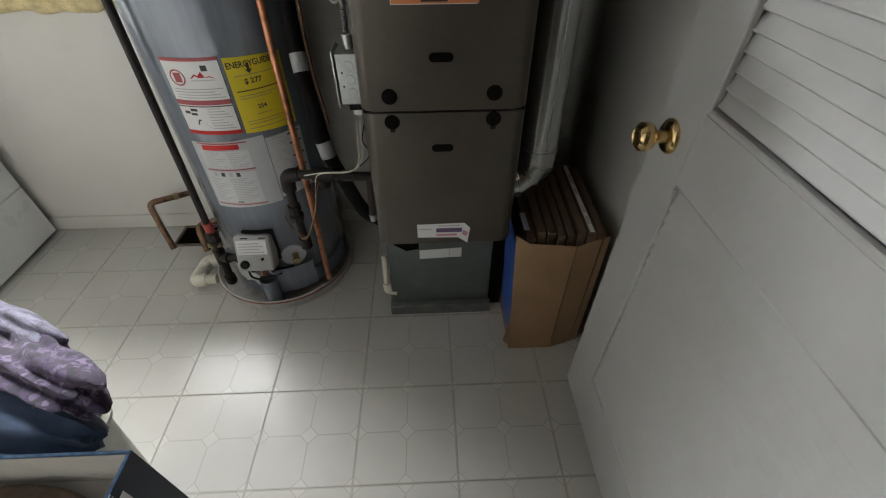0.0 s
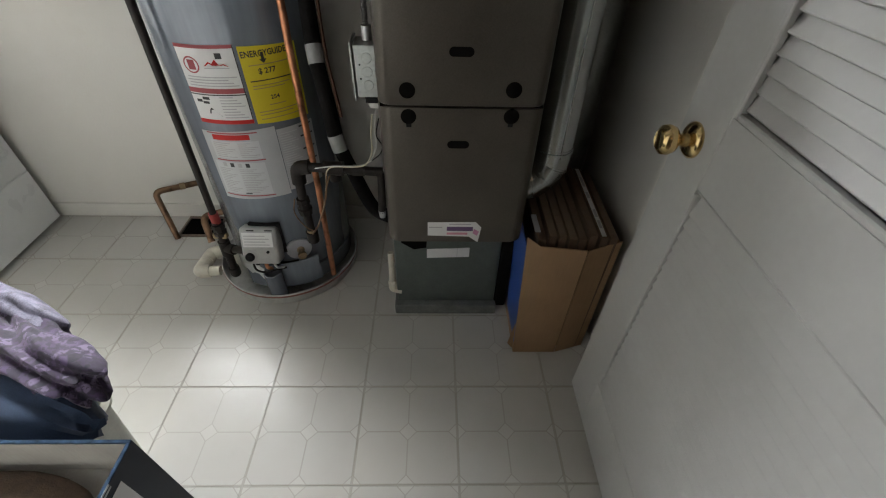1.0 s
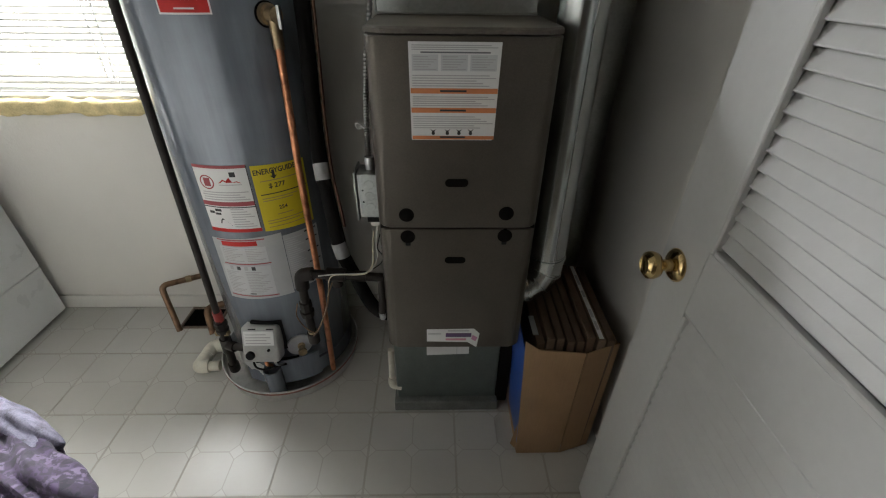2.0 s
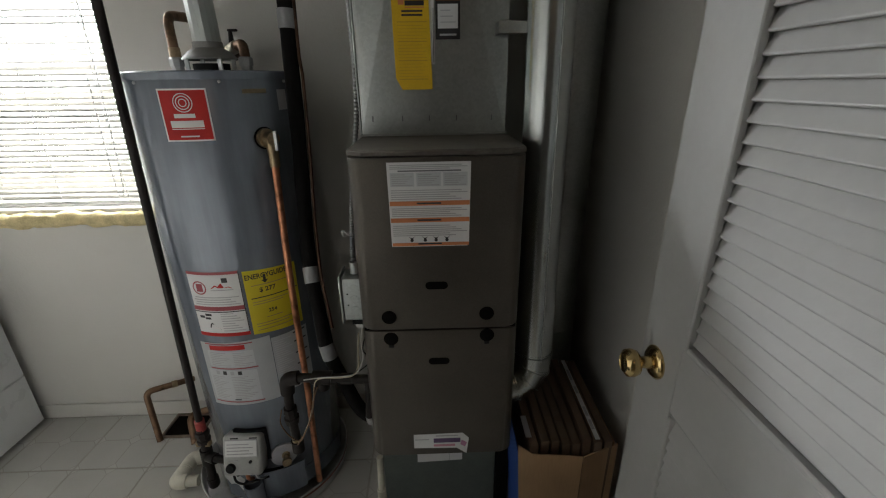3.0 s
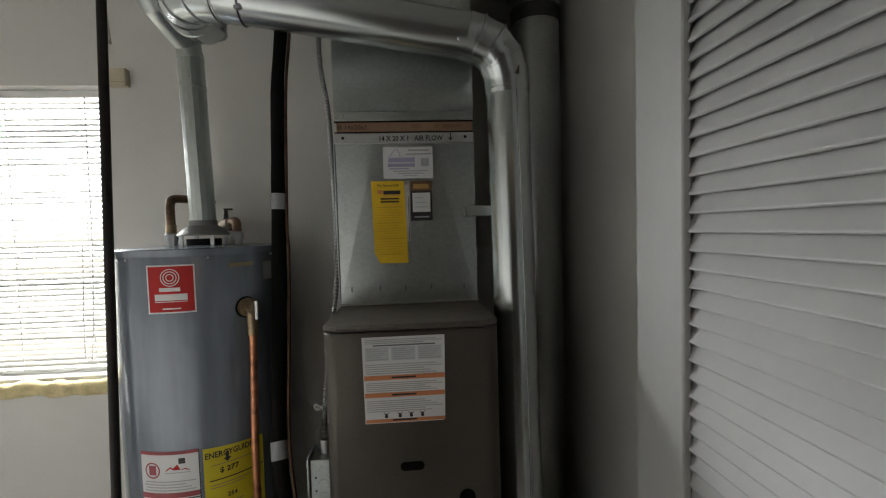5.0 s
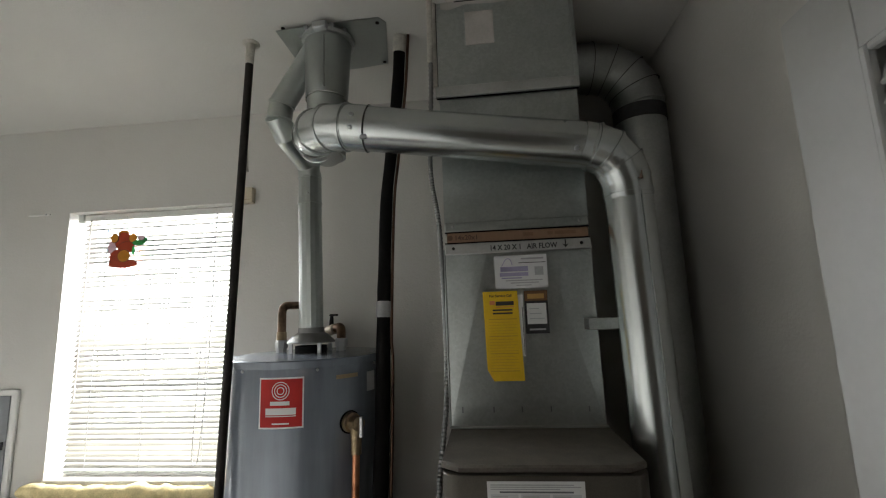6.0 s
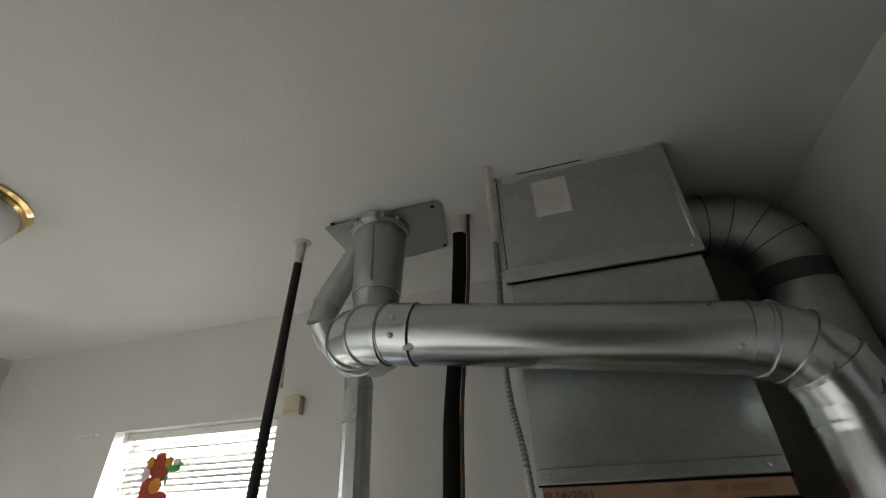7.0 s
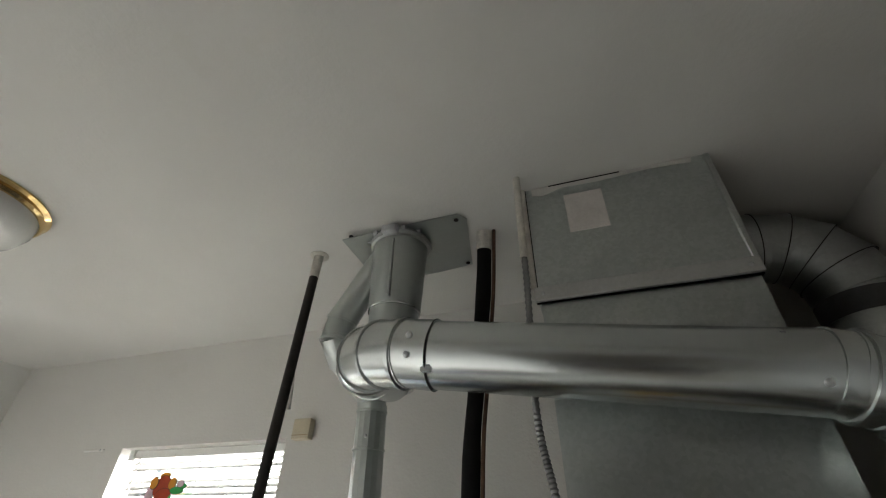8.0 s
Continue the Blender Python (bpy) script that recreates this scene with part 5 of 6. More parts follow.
part("foot_flange", bx(PX0 - 0.004, PX1 + 0.004, PY - 0.010, PY + 0.004, 1.3275, 1.3310, 0.001), PIPEB, du)
part("side_angle", bx(PX0 - 0.0045, PX0 - 0.0005, PY - 0.002, PY + 0.03, 1.330, 1.76, 0.001), GALV, du)

fs = thing("filter_slot", (0.283, 0.41, 1.79), "tan cardboard air filter edge pushed into the plenum slot", "air filter")
part("filter_frame", bx(PX0 + 0.006, PX1 - 0.003, PY - 0.003, PY + 0.44, 1.7775, 1.8035, 0.002), FILTEDGE, fs)
part("printing", lettering("14x20x1", 0.0175, pose(0.126, PY - 0.0036, 1.7845, 90), 0.0002), plain("brown_print", (0.10, 0.05, 0.03), 0.6), fs)
part("printed_ring", disc(0.115, 1.7905, 0.007, PY - 0.0036, PY - 0.0030, 14), plain("brown_print_two", (0.13, 0.07, 0.04), 0.6), fs)
for x0, x1 in ((0.300, 0.325), (0.360, 0.373), (0.378, 0.430)):
    part("text_bar", bx(x0, x1, PY - 0.0036, PY - 0.0030, 1.787, 1.796, 0), plain("faint_brown_print", (0.20, 0.11, 0.06), 0.6), fs)

# papers on the plenum
ca = thing("service_card", (0.288, PY - 0.006, 1.70), "white service card with lilac printing on the plenum", "card")
PAPY = PY - 0.0072
part("card", bx(0.224, 0.353, PAPY - 0.0005, PAPY, 1.656, 1.738, 0), PAPER, ca)
for x0, x1, z0, z1, mt in ((0.238, 0.306, 1.698, 1.710, LILAC), (0.236, 0.306, 1.686, 1.695, LILAC), (0.240, 0.290, 1.680, 1.683, LILAC), (0.283, 0.350, 1.718, 1.7195, INK), (0.290, 0.345, 1.727, 1.731, GREYINK), (0.250, 0.340, 1.674, 1.6765, GREYINK), (0.262, 0.330, 1.668, 1.6705, GREYINK), (0.275, 0.312, 1.662, 1.664, GREYINK)):
    part("printed_bar", bx(x0, x1, PAPY - 0.0010, PAPY - 0.0005, z0, z1, 0), mt, ca)
part("printed_arc", tube(flow([(0.242, PAPY - 0.0007, 1.712), (0.252, PAPY - 0.0007, 1.728), (0.262, PAPY - 0.0007, 1.729), (0.268, PAPY - 0.0007, 1.714)], 5), 0.0009, 6), LILAC, ca)
part("printed_square", bx(0.322, 0.343, PAPY - 0.0010, PAPY - 0.0005, 1.687, 1.708, 0), GREYINK, ca)
yt = thing("service_tag", (0.235, PY - 0.009, 1.54), "yellow paper service tag with a cut corner on the plenum", "tag")
part("backing_sheet", bx(0.194, 0.289, PAPY - 0.0005, PAPY + 0.0002, 1.492, 1.640, 0), PAPER, yt)
part("backing_line", bx(0.2855, 0.2868, PAPY - 0.0009, PAPY - 0.0005, 1.496, 1.610, 0), INK, yt)
b = bmesh.new()
cols = []
for i in range(9):
    s = i / 8
    z = 1.650 - s * 0.214
    yo = PAPY - 0.0015 - 0.006 * s * s - 0.0015 * math.sin(6 * s)
    x0, x1 = 0.191 + 0.004 * s, 0.276 + 0.006 * s
    if i == 8:
        x0 += 0.014
    cols.append([(x0 + (x1 - x0) * k / 4, yo, z) for k in range(5)])
fr = [[b.verts.new(p) for p in r] for r in cols]
bk = [[b.verts.new((p[0], p[1] + 0.0005, p[2])) for p in r] for r in cols]
for u, v in zip(fr, fr[1:]):
    for k in range(4):
        b.faces.new((u[k], u[k + 1], v[k + 1], v[k]))
for u, v in zip(bk, bk[1:]):
    for k in range(4):
        b.faces.new((u[k], v[k], v[k + 1], u[k + 1]))
part("tag_sheet", b, TAGY, yt)
part("writing", lettering("For Service Call", 0.0085, pose(0.207, PAPY - 0.0027, 1.636, 90), 0.0002), INK, yt)
for x0, x1, z0, z1, mt in ((0.222, 0.266, 1.615, 1.625, INK), (0.207, 0.220, 1.617, 1.627, ORANGE), (0.222, 0.266, 1.6105, 1.6125, ORANGE), (0.214, 0.262, 1.602, 1.606, INK), (0.214, 0.262, 1.594, 1.598, INK)):
    part("printed_bar", bx(x0, x1, PAPY - 0.0036, PAPY - 0.0029, z0, z1, 0), mt, yt)
OCHRE = plain("ochre_ink", (0.50, 0.31, 0.02), 0.6)
for i in range(19):
    k = 0.0040 + 0.0030 * (i / 19) ** 2 + (0.0012 if i > 10 else 0)
    part("ruled_line", bx(0.203, 0.271 - 0.010 * (i % 3 == 1), PAPY - k - 0.0010, PAPY - k - 0.0004, 1.581 - 0.0068 * i, 1.5818 - 0.0068 * i + (0.0012 if i % 6 == 0 else 0), 0), OCHRE, yt)
bl = thing("filter_reminder_label", (0.320, PY - 0.007, 1.60), "black label with a white square on the plenum", "label")
part("label_sheet", bx(0.292, 0.3485, PAPY - 0.0005, PAPY, 1.545, 1.649, 0), INK, bl)
part("brown_band", bx(0.2925, 0.348, PAPY - 0.0009, PAPY - 0.0005, 1.624, 1.6485, 0), plain("brown_gold_ink", (0.16, 0.075, 0.03), 0.5), bl)
part("printed_bar", bx(0.300, 0.340, PAPY - 0.0013, PAPY - 0.0009, 1.629, 1.641, 0), plain("gold_ink", (0.45, 0.26, 0.07), 0.45), bl)
part("white_square", bx(0.297, 0.3435, PAPY - 0.0010, PAPY - 0.0005, 1.568, 1.618, 0), PAPER, bl)
for i in range(3):
    part("text_bar", bx(0.303, 0.338 - 0.006 * i, PAPY - 0.0014, PAPY - 0.0010, 1.580 + 0.012 * i, 1.582 + 0.012 * i, 0), GREYPAP, bl)
part("text_bar", bx(0.301, 0.340, PAPY - 0.0010, PAPY - 0.0005, 1.553, 1.557, 0), GREYINK, bl)

# ---- electrics ----
jb = thing("junction_box", (0.07, 0.21, 0.90), "galvanised junction box on the side of the furnace", "junction box")
part("box", bx(0.052, 0.1005, 0.200, 0.262, 0.908, 1.020, 0.002), GALV, jb)
part("cover", bx(0.046, 0.0515, 0.194, 0.268, 0.902, 1.026, 0.002), GALV, jb)
for z in (0.936, 0.965, 0.994):
    part("knockout", lathe([(0, 0.0012), (0.0105, 0.0012), (0.0115, 0)], aim((0.080, 0.2003, z), (0, -1, 0)), 18), GALV, jb)
for z in (0.950, 0.980):
    part("hole", lathe([(0, 0.0008), (0.0022, 0.0008), (0.0022, 0)], aim((0.064, 0.2003, z), (0, -1, 0)), 8), DARK, jb)
for z in (0.92, 0.965, 1.008):
    part("cover_screw", screw((0.046, 0.210, z), (-1, 0, 0), 0.004), STEEL, jb)
part("switch_plate", bx(0.068, 0.100, 0.204, 0.245, 0.893, 0.907, 0.001), BLACK, jb)
part("cable_clamp", bx(0.076, 0.099, 0.206, 0.228, 0.880, 0.893, 0.002), WHITEP, jb)
cable = [(0.086, 0.345, 2.461), (0.080, 0.380, 2.22), (0.069, 0.402, 1.98), (0.086, 0.404, 1.83), (0.093, 0.404, 1.60), (0.092, 0.396, 1.40), (0.074, 0.340, 1.22), (0.076, 0.262, 1.10), (0.080, 0.234, 1.028)]
co = thing("flexible_conduit", (0.08, 0.24, 1.02), "ribbed metal conduit from ceiling to junction box", "conduit")
b = bmesh.new()
pp = flow(cable, 40)
tube(pp, [0.0070 if i % 2 else 0.0052 for i in range(len(pp))], 10, bm=b)
part("conduit", b, plain("ribbed_zinc_conduit", (0.24, 0.24, 0.24), 0.4, 0.85, 0.2, 40), co)
part("ferrule", tube([(0.080, 0.2345, 1.050), (0.080, 0.234, 1.021)], 0.011, 12), STEEL, co)
part("painted_end", tube([(0.0860, 0.345, 2.4612), (0.0812, 0.372, 2.27)], 0.0080, 12), PALEIRON, co)
wt = thing("wire_tie", (0.067, 0.28, 1.10), "loop of white wire round the conduit", "wire")
part("loop", tube([(0.070 + 0.020 * math.cos(a), 0.275 + 0.012 * math.sin(a), 1.108 + 0.010 * math.sin(a * 2)) for a in [i * 0.33 for i in range(22)]], 0.0022, 7), WHITEP, wt)
wr = thing("thermostat_wire", (0.05, 0.25, 0.68), "thin white wires hanging from the junction box", "wire")
part("wire", tube(flow([(0.090, 0.215, 0.885), (0.080, 0.225, 0.82), (0.078, 0.24, 0.765), (0.055, 0.255, 0.71), (0.020, 0.265, 0.690), (-0.045, 0.262, 0.690), (-0.10, 0.27, 0.678)], 8), 0.0017, 7), WHITEP, wr)
part("wire", tube(flow([(0.078, 0.217, 0.86), (0.070, 0.225, 0.80), (0.066, 0.235, 0.75), (0.045, 0.25, 0.705), (0.010, 0.262, 0.688), (-0.06, 0.262, 0.683), (-0.078, 0.265, 0.62), (-0.10, 0.27, 0.54), (-0.135, 0.275, 0.46), (-0.150, 0.28, 0.44)], 8), 0.0017, 7), BEIGE, wr)
part("wire", tube(flow([(-0.062, 0.262, 0.660), (-0.083, 0.266, 0.60), (-0.098, 0.268, 0.54), (-0.130, 0.272, 0.47), (-0.152, 0.276, 0.435)], 8), 0.0019, 7), OLDCOP, wr)
part("wire", tube(flow([(-0.070, 0.262, 0.66), (-0.085, 0.264, 0.58), (-0.115, 0.268, 0.50), (-0.140, 0.272, 0.455), (-0.170, 0.275, 0.47), (-0.190, 0.275, 0.52), (-0.180, 0.275, 0.57)], 8), 0.0018, 7), OLDCOP, wr)
bw = thing("control_wire", (0.09, 0.24, 0.76), "thin dark control wire beside the furnace", "wire")
part("wire", tube(flow([(0.093, 0.218, 0.85), (0.082, 0.230, 0.80), (0.092, 0.245, 0.765), (0.085, 0.255, 0.735), (0.060, 0.26, 0.71)], 8), 0.0016, 6), BLACK, bw)

# ---- gas branch and refrigerant line ----
gb = thing("furnace_gas_branch", (-0.05, 0.3, 0.40), "black iron gas fittings between heater and furnace", "pipe")
part("elbow", tube(fillet([(-0.125, 0.300, 0.664), (-0.160, 0.300, 0.660), (-0.163, 0.300, 0.612)], 0.02), 0.0205, 14), IRON, gb)
part("drop_pipe", tube([(-0.163, 0.300, 0.63), (-0.166, 0.302, 0.53), (-0.163, 0.304, 0.405)], 0.0132, 14), IRON, gb)
part("union", lathe([(0.013, -0.030), (0.019, -0.028), (0.023, -0.006), (0.018, -0.002), (0.018, 0.014), (0.021, 0.016), (0.0195, 0.030), (0.013, 0.032)], Matrix.Translation((-0.166, 0.302, 0.525)), 8), IRON, gb)
part("cap", tube([(-0.163, 0.304, 0.385), (-0.163, 0.304, 0.425)], 0.0185, 12), IRON, gb)
part("bracket_plate", tube([(-0.163, 0.304, 0.425), (-0.163, 0.304, 0.434)], 0.0145, 12), DBRASS, gb)
part("cross_pipe", tube([(-0.13, 0.300, 0.664), (0.080, 0.300, 0.650)], 0.0132, 14), IRON, gb)
part("tee", join(tube([(-0.085, 0.300, 0.663), (-0.030, 0.300, 0.659)], 0.0205, 14), tube([(-0.057, 0.300, 0.661), (-0.057, 0.302, 0.622)], 0.0165, 14)), IRON, gb)
part("coupling", tube([(-0.004, 0.300, 0.656), (0.030, 0.300, 0.654)], 0.0165, 8), IRON, gb)
part("furnace_drop", tube(fillet([(0.070, 0.300, 0.651), (0.076, 0.298, 0.640), (0.070, 0.292, 0.515)], 0.01), 0.0115, 12), IRON, gb)
part("brass_tip", tube([(0.070, 0.292, 0.520), (0.070, 0.291, 0.496)], [0.012, 0.009], 10), STEEL, gb)
rl = thing("refrigerant_line", (-0.07, 0.6, 0.30), "black foam-wrapped refrigerant line with taped joints", "pipe")
RP = [(-0.028, 0.515, 2.461), (-0.045, 0.545, 2.30), (-0.078, 0.580, 2.09), (-0.098, 0.595, 1.94), (-0.113, 0.606, 1.62), (-0.112, 0.580, 1.40), (-0.110, 0.550, 1.24), (-0.106, 0.500, 1.05), (-0.094, 0.450, 0.92), (-0.072, 0.405, 0.82), (-0.052, 0.375, 0.70), (-0.015, 0.365, 0.60), (0.030, 0.375, 0.47), (0.088, 0.405, 0.40)]
rp = flow(RP, 5)
part("foam_sleeve", tube(rp, [0.0215 - 0.003 * min(1, max(0, (p.z - 1.5) / 0.5)) + 0.0018 * noise.noise(p * 9) for p in rp], 18), FOAM, rl)
for a, nm in ((0, "painted_end"), (4, "tape_joint"), (8, "tape_joint"), (10, "tape_joint")):
    p = Vector(RP[a])
    d = (rp[a * 5 + 1] - rp[max(a * 5 - 1, 0)]).normalized()
    if a == 0:
        part(nm, tube([p, p + d * 0.050], [0.0195, 0.0208], 18), PALEIRON, rl)
    else:
        part(nm, tube([p - d * 0.024, p + d * 0.024], 0.0228 if a > 4 else 0.0240, 18), TAPE, rl, "grey taped joint")
cl = thing("copper_line", (-0.08, 0.58, 0.4), "thin bare copper line beside the black foam", "pipe")
part("tube", tube([p + Vector((0.026 + (0.004 if p.z < 1.5 else 0), -0.004, 0)) for p in rp[:48]], 0.0045, 10), copper_old("dark_tarnished_copper", (0.11, 0.060, 0.040), 0.55), cl)

# ---- filters in a carton ----
fb = thing("filter_carton", (0.64, 0.32, 0.0), "open brown cardboard box holding old air filters", "carton")
BX0, BX1, BY0, BY1, BZ = 0.517, 0.775, 0.135, 0.515, 0.495
part("front_panel", prism([(BX0, 0.002), (BX0 + 0.150, 0.002), (BX0 + 0.150, BZ + 0.003), (BX0 + 0.012, BZ + 0.018), (BX0 - 0.030, BZ + 0.052)], BY0 + 0.002, BY0 + 0.006), CARTON, fb)
b = prism([(BX0 + 0.153, 0.002), (BX1, 0.002), (BX1, BZ + 0.012), (BX0 + 0.153, BZ + 0.001)], BY0 + 0.002, BY0 + 0.006)
for v in b.verts:
    v.co.y += max(0, v.co.x - (BX0 + 0.153)) * 0.30
part("front_flap", b, CARTON, fb)
part("side_panel", bx(BX0, BX0 + 0.004, BY0 + 0.008, BY1, 0.002, 0.150, 0), CARTON, fb)
part("side_panel", bx(BX1 - 0.004, BX1, BY0 + 0.045, BY1, 0.002, BZ, 0), CARTON, fb)
part("back_panel", bx(BX0 + 0.004, BX1 - 0.004, BY1 - 0.004, BY1, 0.002, BZ, 0), CARTON, fb)
part("bottom_panel", bx(BX0 + 0.004, BX1 - 0.004, BY0 + 0.045, BY1 - 0.004, 0.002, 0.006, 0), CARTON, fb)
part("left_flap", prism([(BX0 - 0.020, 0.03), (BX0 - 0.002, 0.002), (BX0 - 0.002, 0.17)], BY0 + 0.02, BY0 + 0.023), CARTON, fb)
bs = thing("blue_sheet", (0.497, 0.20, 0.002), "blue plastic sheet lining the open carton", "sheet")
b = bx(0.5215, 0.5235, 0.150, 0.330, 0.012, 0.505, 0)
for v in b.verts:
    v.co += Vector((-0.030, 0, (v.co.y - 0.15) * 0.1)) if v.co.z > 0.4 else Vector((-0.003, 0, 0))
part("sheet", b, BLUE, bs)
for i in range(8):
    x = 0.541 + 0.0285 * i
    f = thing("air_filter", (x, 0.32, 0.006), "used pleated air filter with brown card frame, standing in the carton" if i != 6 else "air filter with a white printed edge, standing in the carton", "air filter", "filters in the carton")
    top = 0.520 + 0.004 * ((i * 3) % 4)
    tilt = 0.03
    b = bx(x - 0.0115, x + 0.0115, BY0 + 0.022 + 0.003 * (i % 3), BY1 - 0.012, 0.0075, top, 0.0015)
    for v in b.verts:
        v.co.x += tilt * (v.co.z - 0.25) * (i - 4) * 0.12
        v.co.z += (v.co.y - BY0) * 0.05 if v.co.z > 0.3 else 0
    part("frame", b, FILTB, f)
    sx = tilt * (top - 0.25) * (i - 4) * 0.12
    if i == 6:
        b = bx(x + sx - 0.0065, x + sx + 0.0065, BY0 + 0.030, BY1 - 0.016, top - 0.002, top + 0.0006, 0)
        for v in b.verts:
            v.co.z += (v.co.y - BY0) * 0.05
        part("printed_edge", b, PAPER, f, "white printed card edge")
        for k, (y0, y1) in enumerate(((0.20, 0.235), (0.25, 0.285), (0.34, 0.37), (0.40, 0.45))):
            b = bx(x + sx - 0.004, x + sx + 0.004, y0, y1, top - 0.002, top + 0.0011, 0)
            for v in b.verts:
                v.co.z += (v.co.y - BY0) * 0.05
            part("printed_bar", b, GREYINK, f)
    else:
        for y0, y1 in ((0.175, 0.235), (0.255, 0.275)):
            b = bx(x + sx - 0.006, x + sx + 0.006, y0, y1, top - 0.002, top + 0.0007, 0)
            for v in b.verts:
                v.co.z += (v.co.y - BY0) * 0.05
            part("printed_bar", b, plain("dull_filter_print", (0.13, 0.09, 0.06), 0.8), f)
cs_ = thing("carton_strip", (0.52, 0.22, 0.52), "pale packing strip lying on the filters", "strip")
b = bx(0.516, 0.532, 0.175, 0.255, 0.535, 0.538, 0.0005)
part("strip", b, GREYPAP, cs_)

# ---- laundry corner ----
mc = thing("dryer", (-1.88, 0.57, 0.0), "white front-loading dryer against the window wall", "dryer")
MX, MY0, MY1, MH = -1.552, 0.205, 0.885, 0.93
part("body", bx(-2.26, MX - 0.004, MY0, MY1, 0.022, MH, 0.008, 2), MACHINE, mc)
part("upper_front", bx(MX - 0.004, MX, MY0 + 0.002, MY1 - 0.002, 0.276, MH - 0.02, 0.0015), MACHINE, mc)
part("lower_front", bx(MX - 0.004, MX, MY0 + 0.002, MY1 - 0.002, 0.024, 0.270, 0.0015), MACHINE, mc)
dd = bx(MX + 0.0005, MX + 0.022, MY0 + 0.055, MY1 - 0.055, 0.345, 0.80, 0)
bmesh.ops.bevel(dd, geom=[e for e in dd.edges if abs(e.verts[0].co.x - e.verts[1].co.x) > 0.01], offset=0.05, segments=6, affect="EDGES")
bmesh.ops.bevel(dd, geom=[e for e in dd.edges if e.verts[0].co.x > MX + 0.02 and e.verts[1].co.x > MX + 0.02], offset=0.006, segments=2, affect="EDGES")
door2 = part("dryer_door", dd, MACHINE, mc, "rounded white dryer door")
part("door_handle", bx(MX + 0.022, MX + 0.030, MY0 + 0.075, MY0 + 0.095, 0.52, 0.64, 0.004, 2), MACHINE, door2)
part("control_panel", bx(-2.26, -2.16, MY0 + 0.01, MY1 - 0.01, MH + 0.0005, MH + 0.15, 0.01, 2), MACHINE, mc)
for x in (-2.22, MX - 0.05):
    for y in (MY0 + 0.05, MY1 - 0.05):
        part("foot", tube([(x, y, 0.001), (x, y, 0.024)], 0.018, 12), BLACK, mc)

lb = thing("laundry_basket", (-0.72, -0.17, 0.0), "cream plastic laundry basket heaped with clothes", "basket")
b = bmesh.new()
def oval(rx, ry, z, n=40):
    return [b.verts.new((-0.790 + rx * (abs(math.cos(t)) ** 0.6) * (1 if math.cos(t) > 0 else -1), -0.275 + ry * (abs(math.sin(t)) ** 0.6) * (1 if math.sin(t) > 0 else -1), z)) for t in [2 * math.pi * i / n for i in range(n)]]
rings = [oval(*a) for a in ((0.205, 0.075, 0.004), (0.225, 0.085, 0.19), (0.240, 0.092, 0.320), (0.252, 0.103, 0.327), (0.252, 0.103, 0.337), (0.232, 0.090, 0.335), (0.218, 0.080, 0.19), (0.198, 0.070, 0.010))]
for u, v in zip(rings, rings[1:]):
    for i in range(40):
        b.faces.new((u[i], u[(i + 1) % 40], v[(i + 1) % 40], v[i]))
b.faces.new(rings[0])
b.faces.new(rings[-1])
part("basket", b, BASKET, lb)
solo("jeans", lump((-0.745, -0.250, 0.388), (0.262, 0.095, 0.088), -16, 3, 0.14, 9), DENIM, "folded blue denim jeans in the laundry basket", "jeans")
solo("jeans", lump((-0.765, -0.340, 0.385), (0.215, 0.032, 0.060), -6, 21, 0.12, 7), DENIM, "rolled blue denim leg lying against the card box", "jeans")
solo("floral_shirt", lump((-0.695, -0.165, 0.458), (0.236, 0.076, 0.066), -27, 7, 0.24, 8, 5), FLORAL, "crumpled purple floral cotton top on the laundry", "shirt")
solo("grey_cloth", lump((-0.775, -0.065, 0.482), (0.16, 0.035, 0.045), -27, 11, 0.22, 4), GREYCLOTH, "pale grey crumpled cloth behind the floral top", "cloth")
cbx = thing("storage_box", (-0.55, -0.58, 0.0), "open navy printed card box with pale lining", "box")
CX0, CX1, CY0, CY1, CZ = -0.810, -0.330, -0.780, -0.394, 0.500
for nm, a in (("front_wall", (CX0, CX1, CY1 - 0.005, CY1)), ("back_wall", (CX0, CX1, CY0, CY0 + 0.005)), ("side_wall", (CX1 - 0.005, CX1, CY0 + 0.005, CY1 - 0.005)), ("side_wall", (CX0, CX0 + 0.005, CY0 + 0.005, CY1 - 0.005))):
    part(nm, bx(a[0], a[1], a[2], a[3], 0.002, CZ, 0), NAVY, cbx)
for a in ((CX0 + 0.006, CX1 - 0.006, CY1 - 0.0065, CY1 - 0.0055), (CX0 + 0.006, CX1 - 0.006, CY0 + 0.0055, CY0 + 0.0065), (CX1 - 0.0065, CX1 - 0.0055, CY0 + 0.006, CY1 - 0.006), (CX0 + 0.0055, CX0 + 0.0065, CY0 + 0.006, CY1 - 0.006)):
    part("lining", bx(a[0], a[1], a[2], a[3], 0.05, CZ - 0.001, 0), CARDIN, cbx, "pale card lining")
for a in ((CX0, CX1, CY1 - 0.0065, CY1 + 0.0006), (CX1 - 0.0065, CX1 + 0.0006, CY0, CY1 - 0.0066)):
    part("worn_edge", bx(a[0], a[1], a[2], a[3], CZ + 0.0005, CZ + 0.004, 0.001), NAVYE, cbx, "worn blue edge")
part("box_label", bx(CX1 + 0.0005, CX1 + 0.0012, -0.62, -0.455, 0.36, 0.475, 0), PAPER, cbx)
part("label_square", bx(CX1 + 0.0012, CX1 + 0.0017, -0.55, -0.49, 0.41, 0.455, 0), INK, cbx)
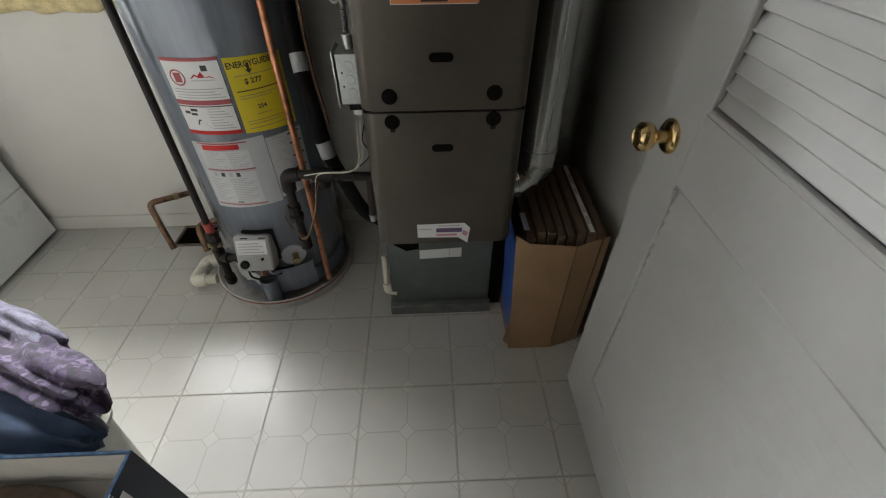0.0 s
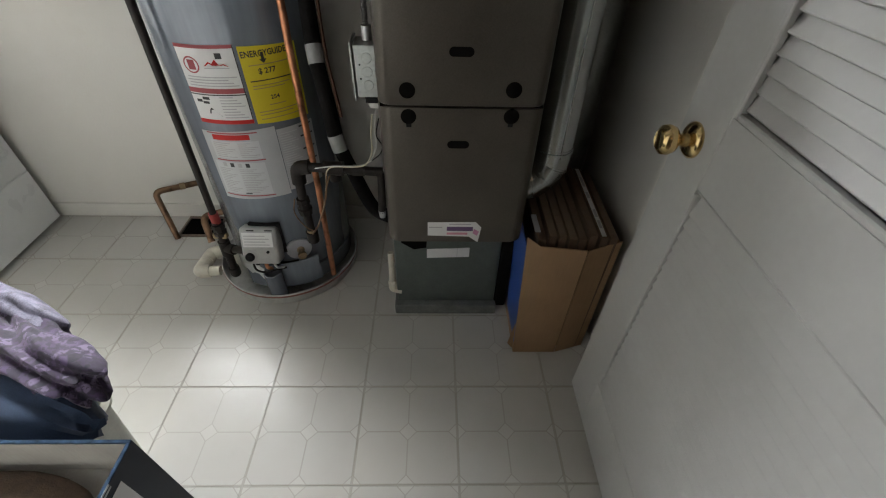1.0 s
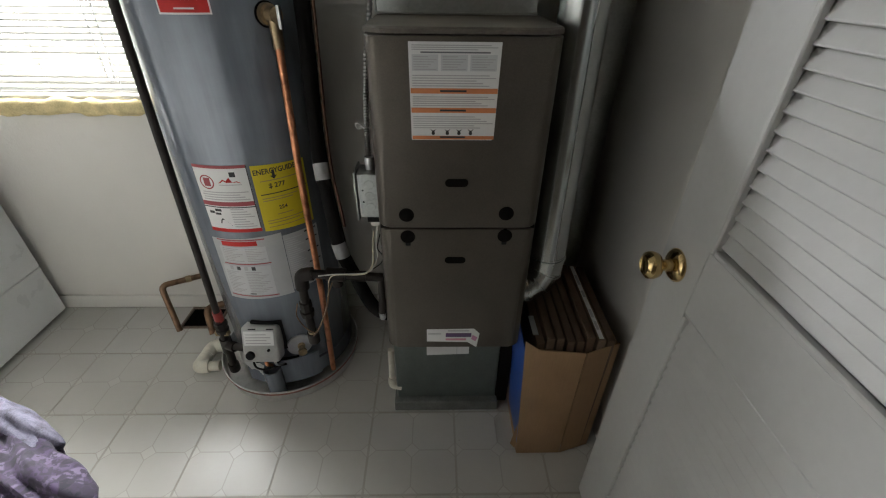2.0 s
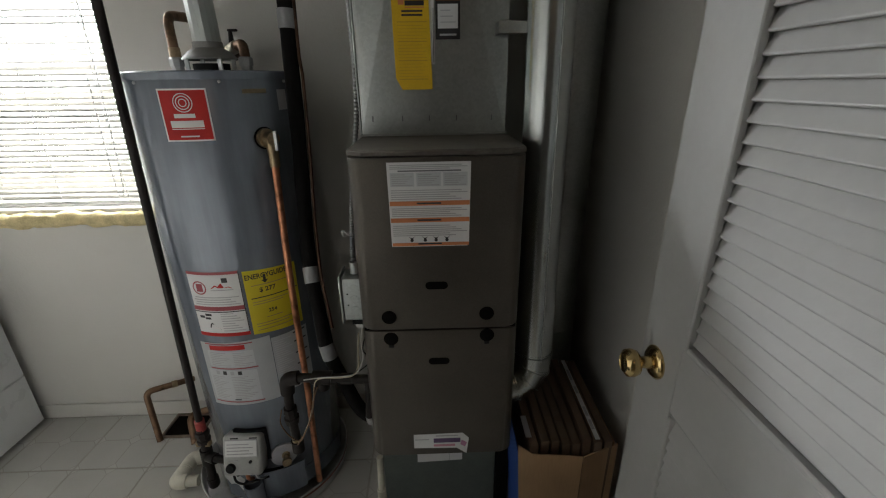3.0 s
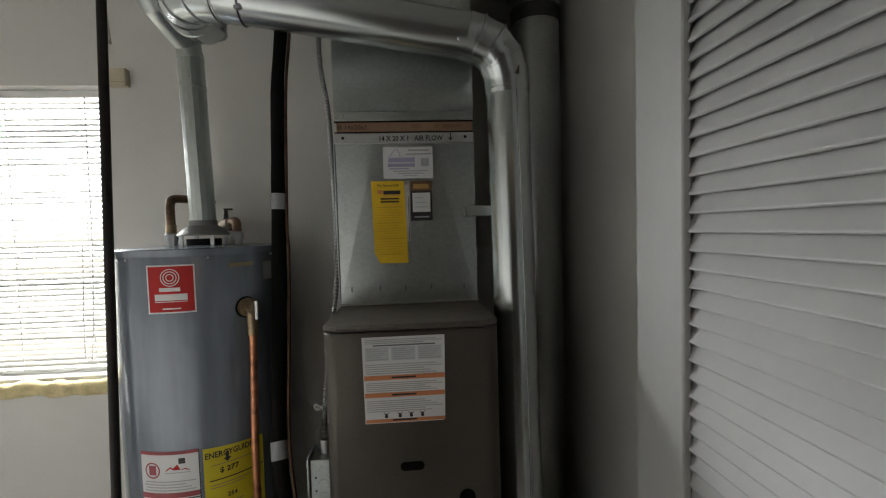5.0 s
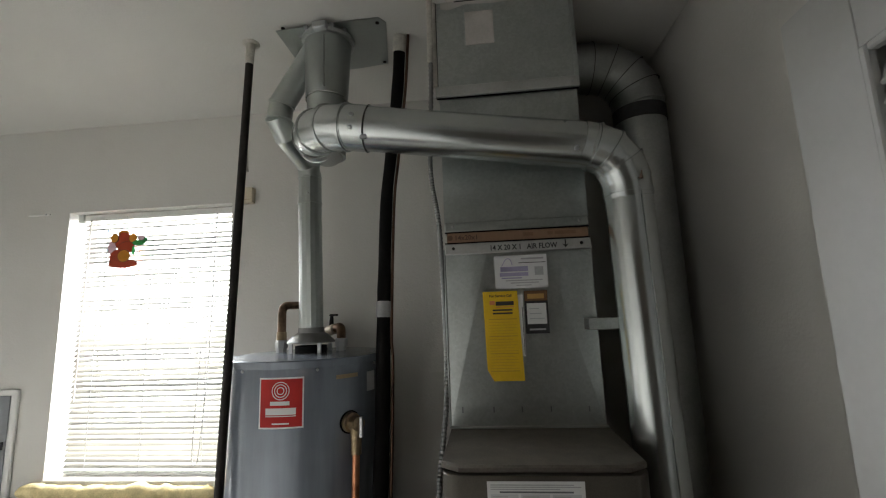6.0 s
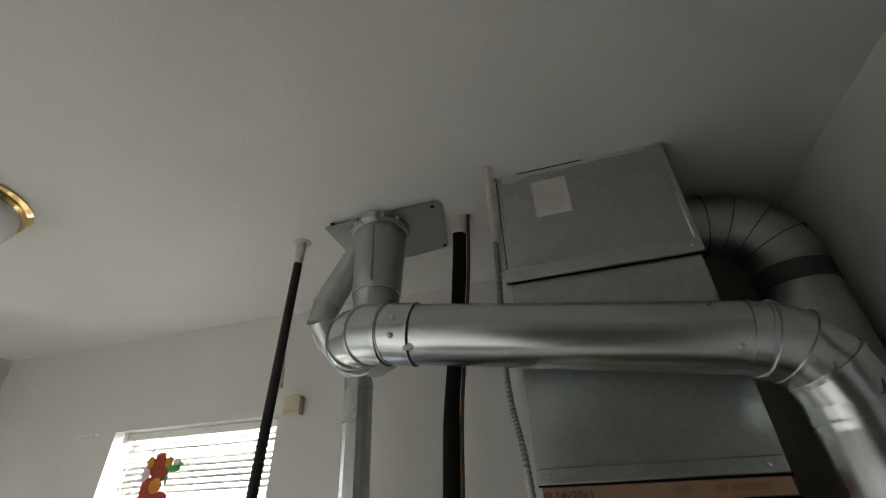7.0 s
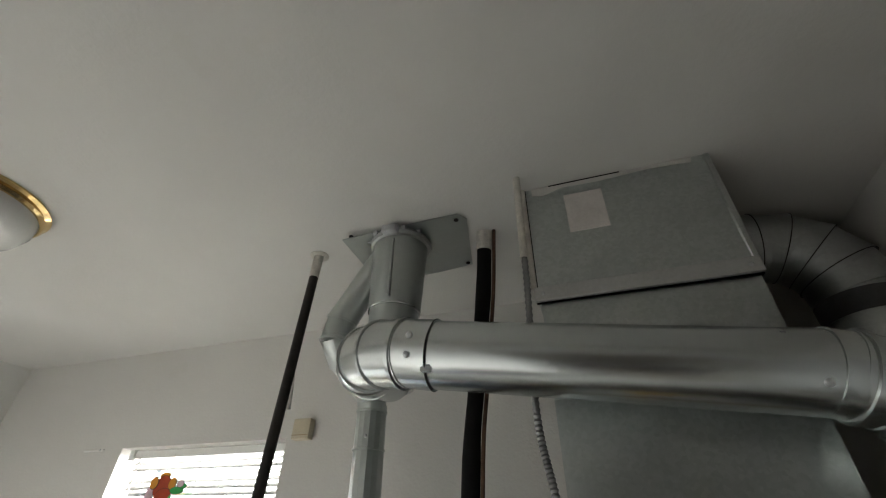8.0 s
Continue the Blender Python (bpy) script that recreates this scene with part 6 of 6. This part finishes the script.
for z in (0.492, 0.500):
    part("text_bar", bx(CX1 + 0.0005, CX1 + 0.0011, -0.57, -0.47, z, z + 0.004, 0), GREYPAP, cbx)
part("floor_panel", bx(CX0 + 0.007, CX1 - 0.007, CY0 + 0.007, CY1 - 0.007, 0.002, 0.010, 0), NAVY, cbx)
solo("packing_pad", lump((-0.57, -0.587, 0.418), (0.224, 0.178, 0.03), 0, 5, 0.05, 4, 4), plain("brown_packing_felt", (0.07, 0.045, 0.03), 0.9, vary=0.4, scale=60, bump=0.6), "dark brown packing inside the card box", "packing")
part("inner_tray", bx(CX0 + 0.007, CX1 - 0.007, CY0 + 0.007, CY1 - 0.007, 0.375, 0.385, 0), CARDIN, cbx)

# ---- ceiling lamp and wall fittings ----
LC = Vector((-1.150, 0.012, ZC))
cl2 = thing("ceiling_lamp", LC, "unlit ceiling lamp with brass ring and milky glass bowl", "lamp")
part("brass_ring", lathe([(0.150, -0.0005), (0.152, -0.006), (0.140, -0.014), (0.146, -0.020), (0.141, -0.026), (0.136, -0.027), (0.131, -0.020), (0.131, -0.0005)], Matrix.Translation(LC), 48), BRASS, cl2, "stepped brass ring")
part("glass_bowl", lathe([(0.1305, -0.010), (0.134, -0.030), (0.133, -0.050), (0.117, -0.080), (0.08, -0.102), (0, -0.113)], Matrix.Translation(LC), 48), GLASSW, cl2, "milky glass bowl")
sb = thing("chime_box", (-0.742, 0.91, 2.05), "small beige plastic box on the wall beside the window", "wall box")
part("case", bx(-0.782, -0.718, YN - 0.030, YN - 0.0005, 2.070, 2.134, 0.004, 2), BEIGE, sb)
part("cover_line", bx(-0.780, -0.720, YN - 0.0318, YN - 0.0308, 2.082, 2.0835, 0), DBRASS, sb)
cr = thing("curtain_bracket", (-1.72, 0.92, 2.05), "white painted curtain bracket still fixed on the wall", "bracket")
part("bracket", bx(-1.745, -1.640, YN - 0.008, YN - 0.0005, 2.074, 2.082, 0.002), TRIM, cr)
part("screw", screw((-1.655, YN - 0.0085, 2.078), (0, -1, 0)), STEEL, cr)
ep = thing("breaker_panel", (-1.80, 0.92, 0.95), "grey electrical panel with white frame on the wall", "electrical panel")
part("frame", bx(-2.05, -1.688, YN - 0.014, YN - 0.0005, 0.935, 1.358, 0.003), TRIM, ep)
part("panel_door", bx(-2.026, -1.712, YN - 0.018, YN - 0.0145, 0.960, 1.335, 0.002), PANELG, ep, "grey panel door")
part("latch", bx(-1.735, -1.722, YN - 0.021, YN - 0.018, 1.13, 1.16, 0.001), BLACK, ep)
# ---- floor tiles ----
T, GAP = 0.305, 0.0003


def tile_mesh(x0, x1, y0, y1):
    b = bx(x0, x1, y0, y1, -0.0018, 0.0, 0)
    bmesh.ops.bevel(b, geom=[e for e in b.edges if e.verts[0].co.z > -0.001 and e.verts[1].co.z > -0.001], offset=0.0006, segments=1, affect="EDGES")
    me = bpy.data.meshes.new("tile")
    b.to_mesh(me)
    b.free()
    me.materials.append(TILE)
    return me


whole = tile_mesh(GAP, T - GAP, GAP, T - GAP)
for i in range(-9, 3):
    for j in range(-3, 4):
        x0, x1 = max(i * T, XW - 0.002), min((i + 1) * T, XE)
        y0, y1 = max(j * T, YS - 0.12), min((j + 1) * T, YN)
        if x1 - x0 < 0.02 or y1 - y0 < 0.02:
            continue
        full = x1 - x0 > T - 1e-4 and y1 - y0 > T - 1e-4
        ob = new("tile", whole if full else tile_mesh(GAP, x1 - x0 - GAP, GAP, y1 - y0 - GAP))
        ob.location = (x0, y0, 0)
        ob.parent = sub
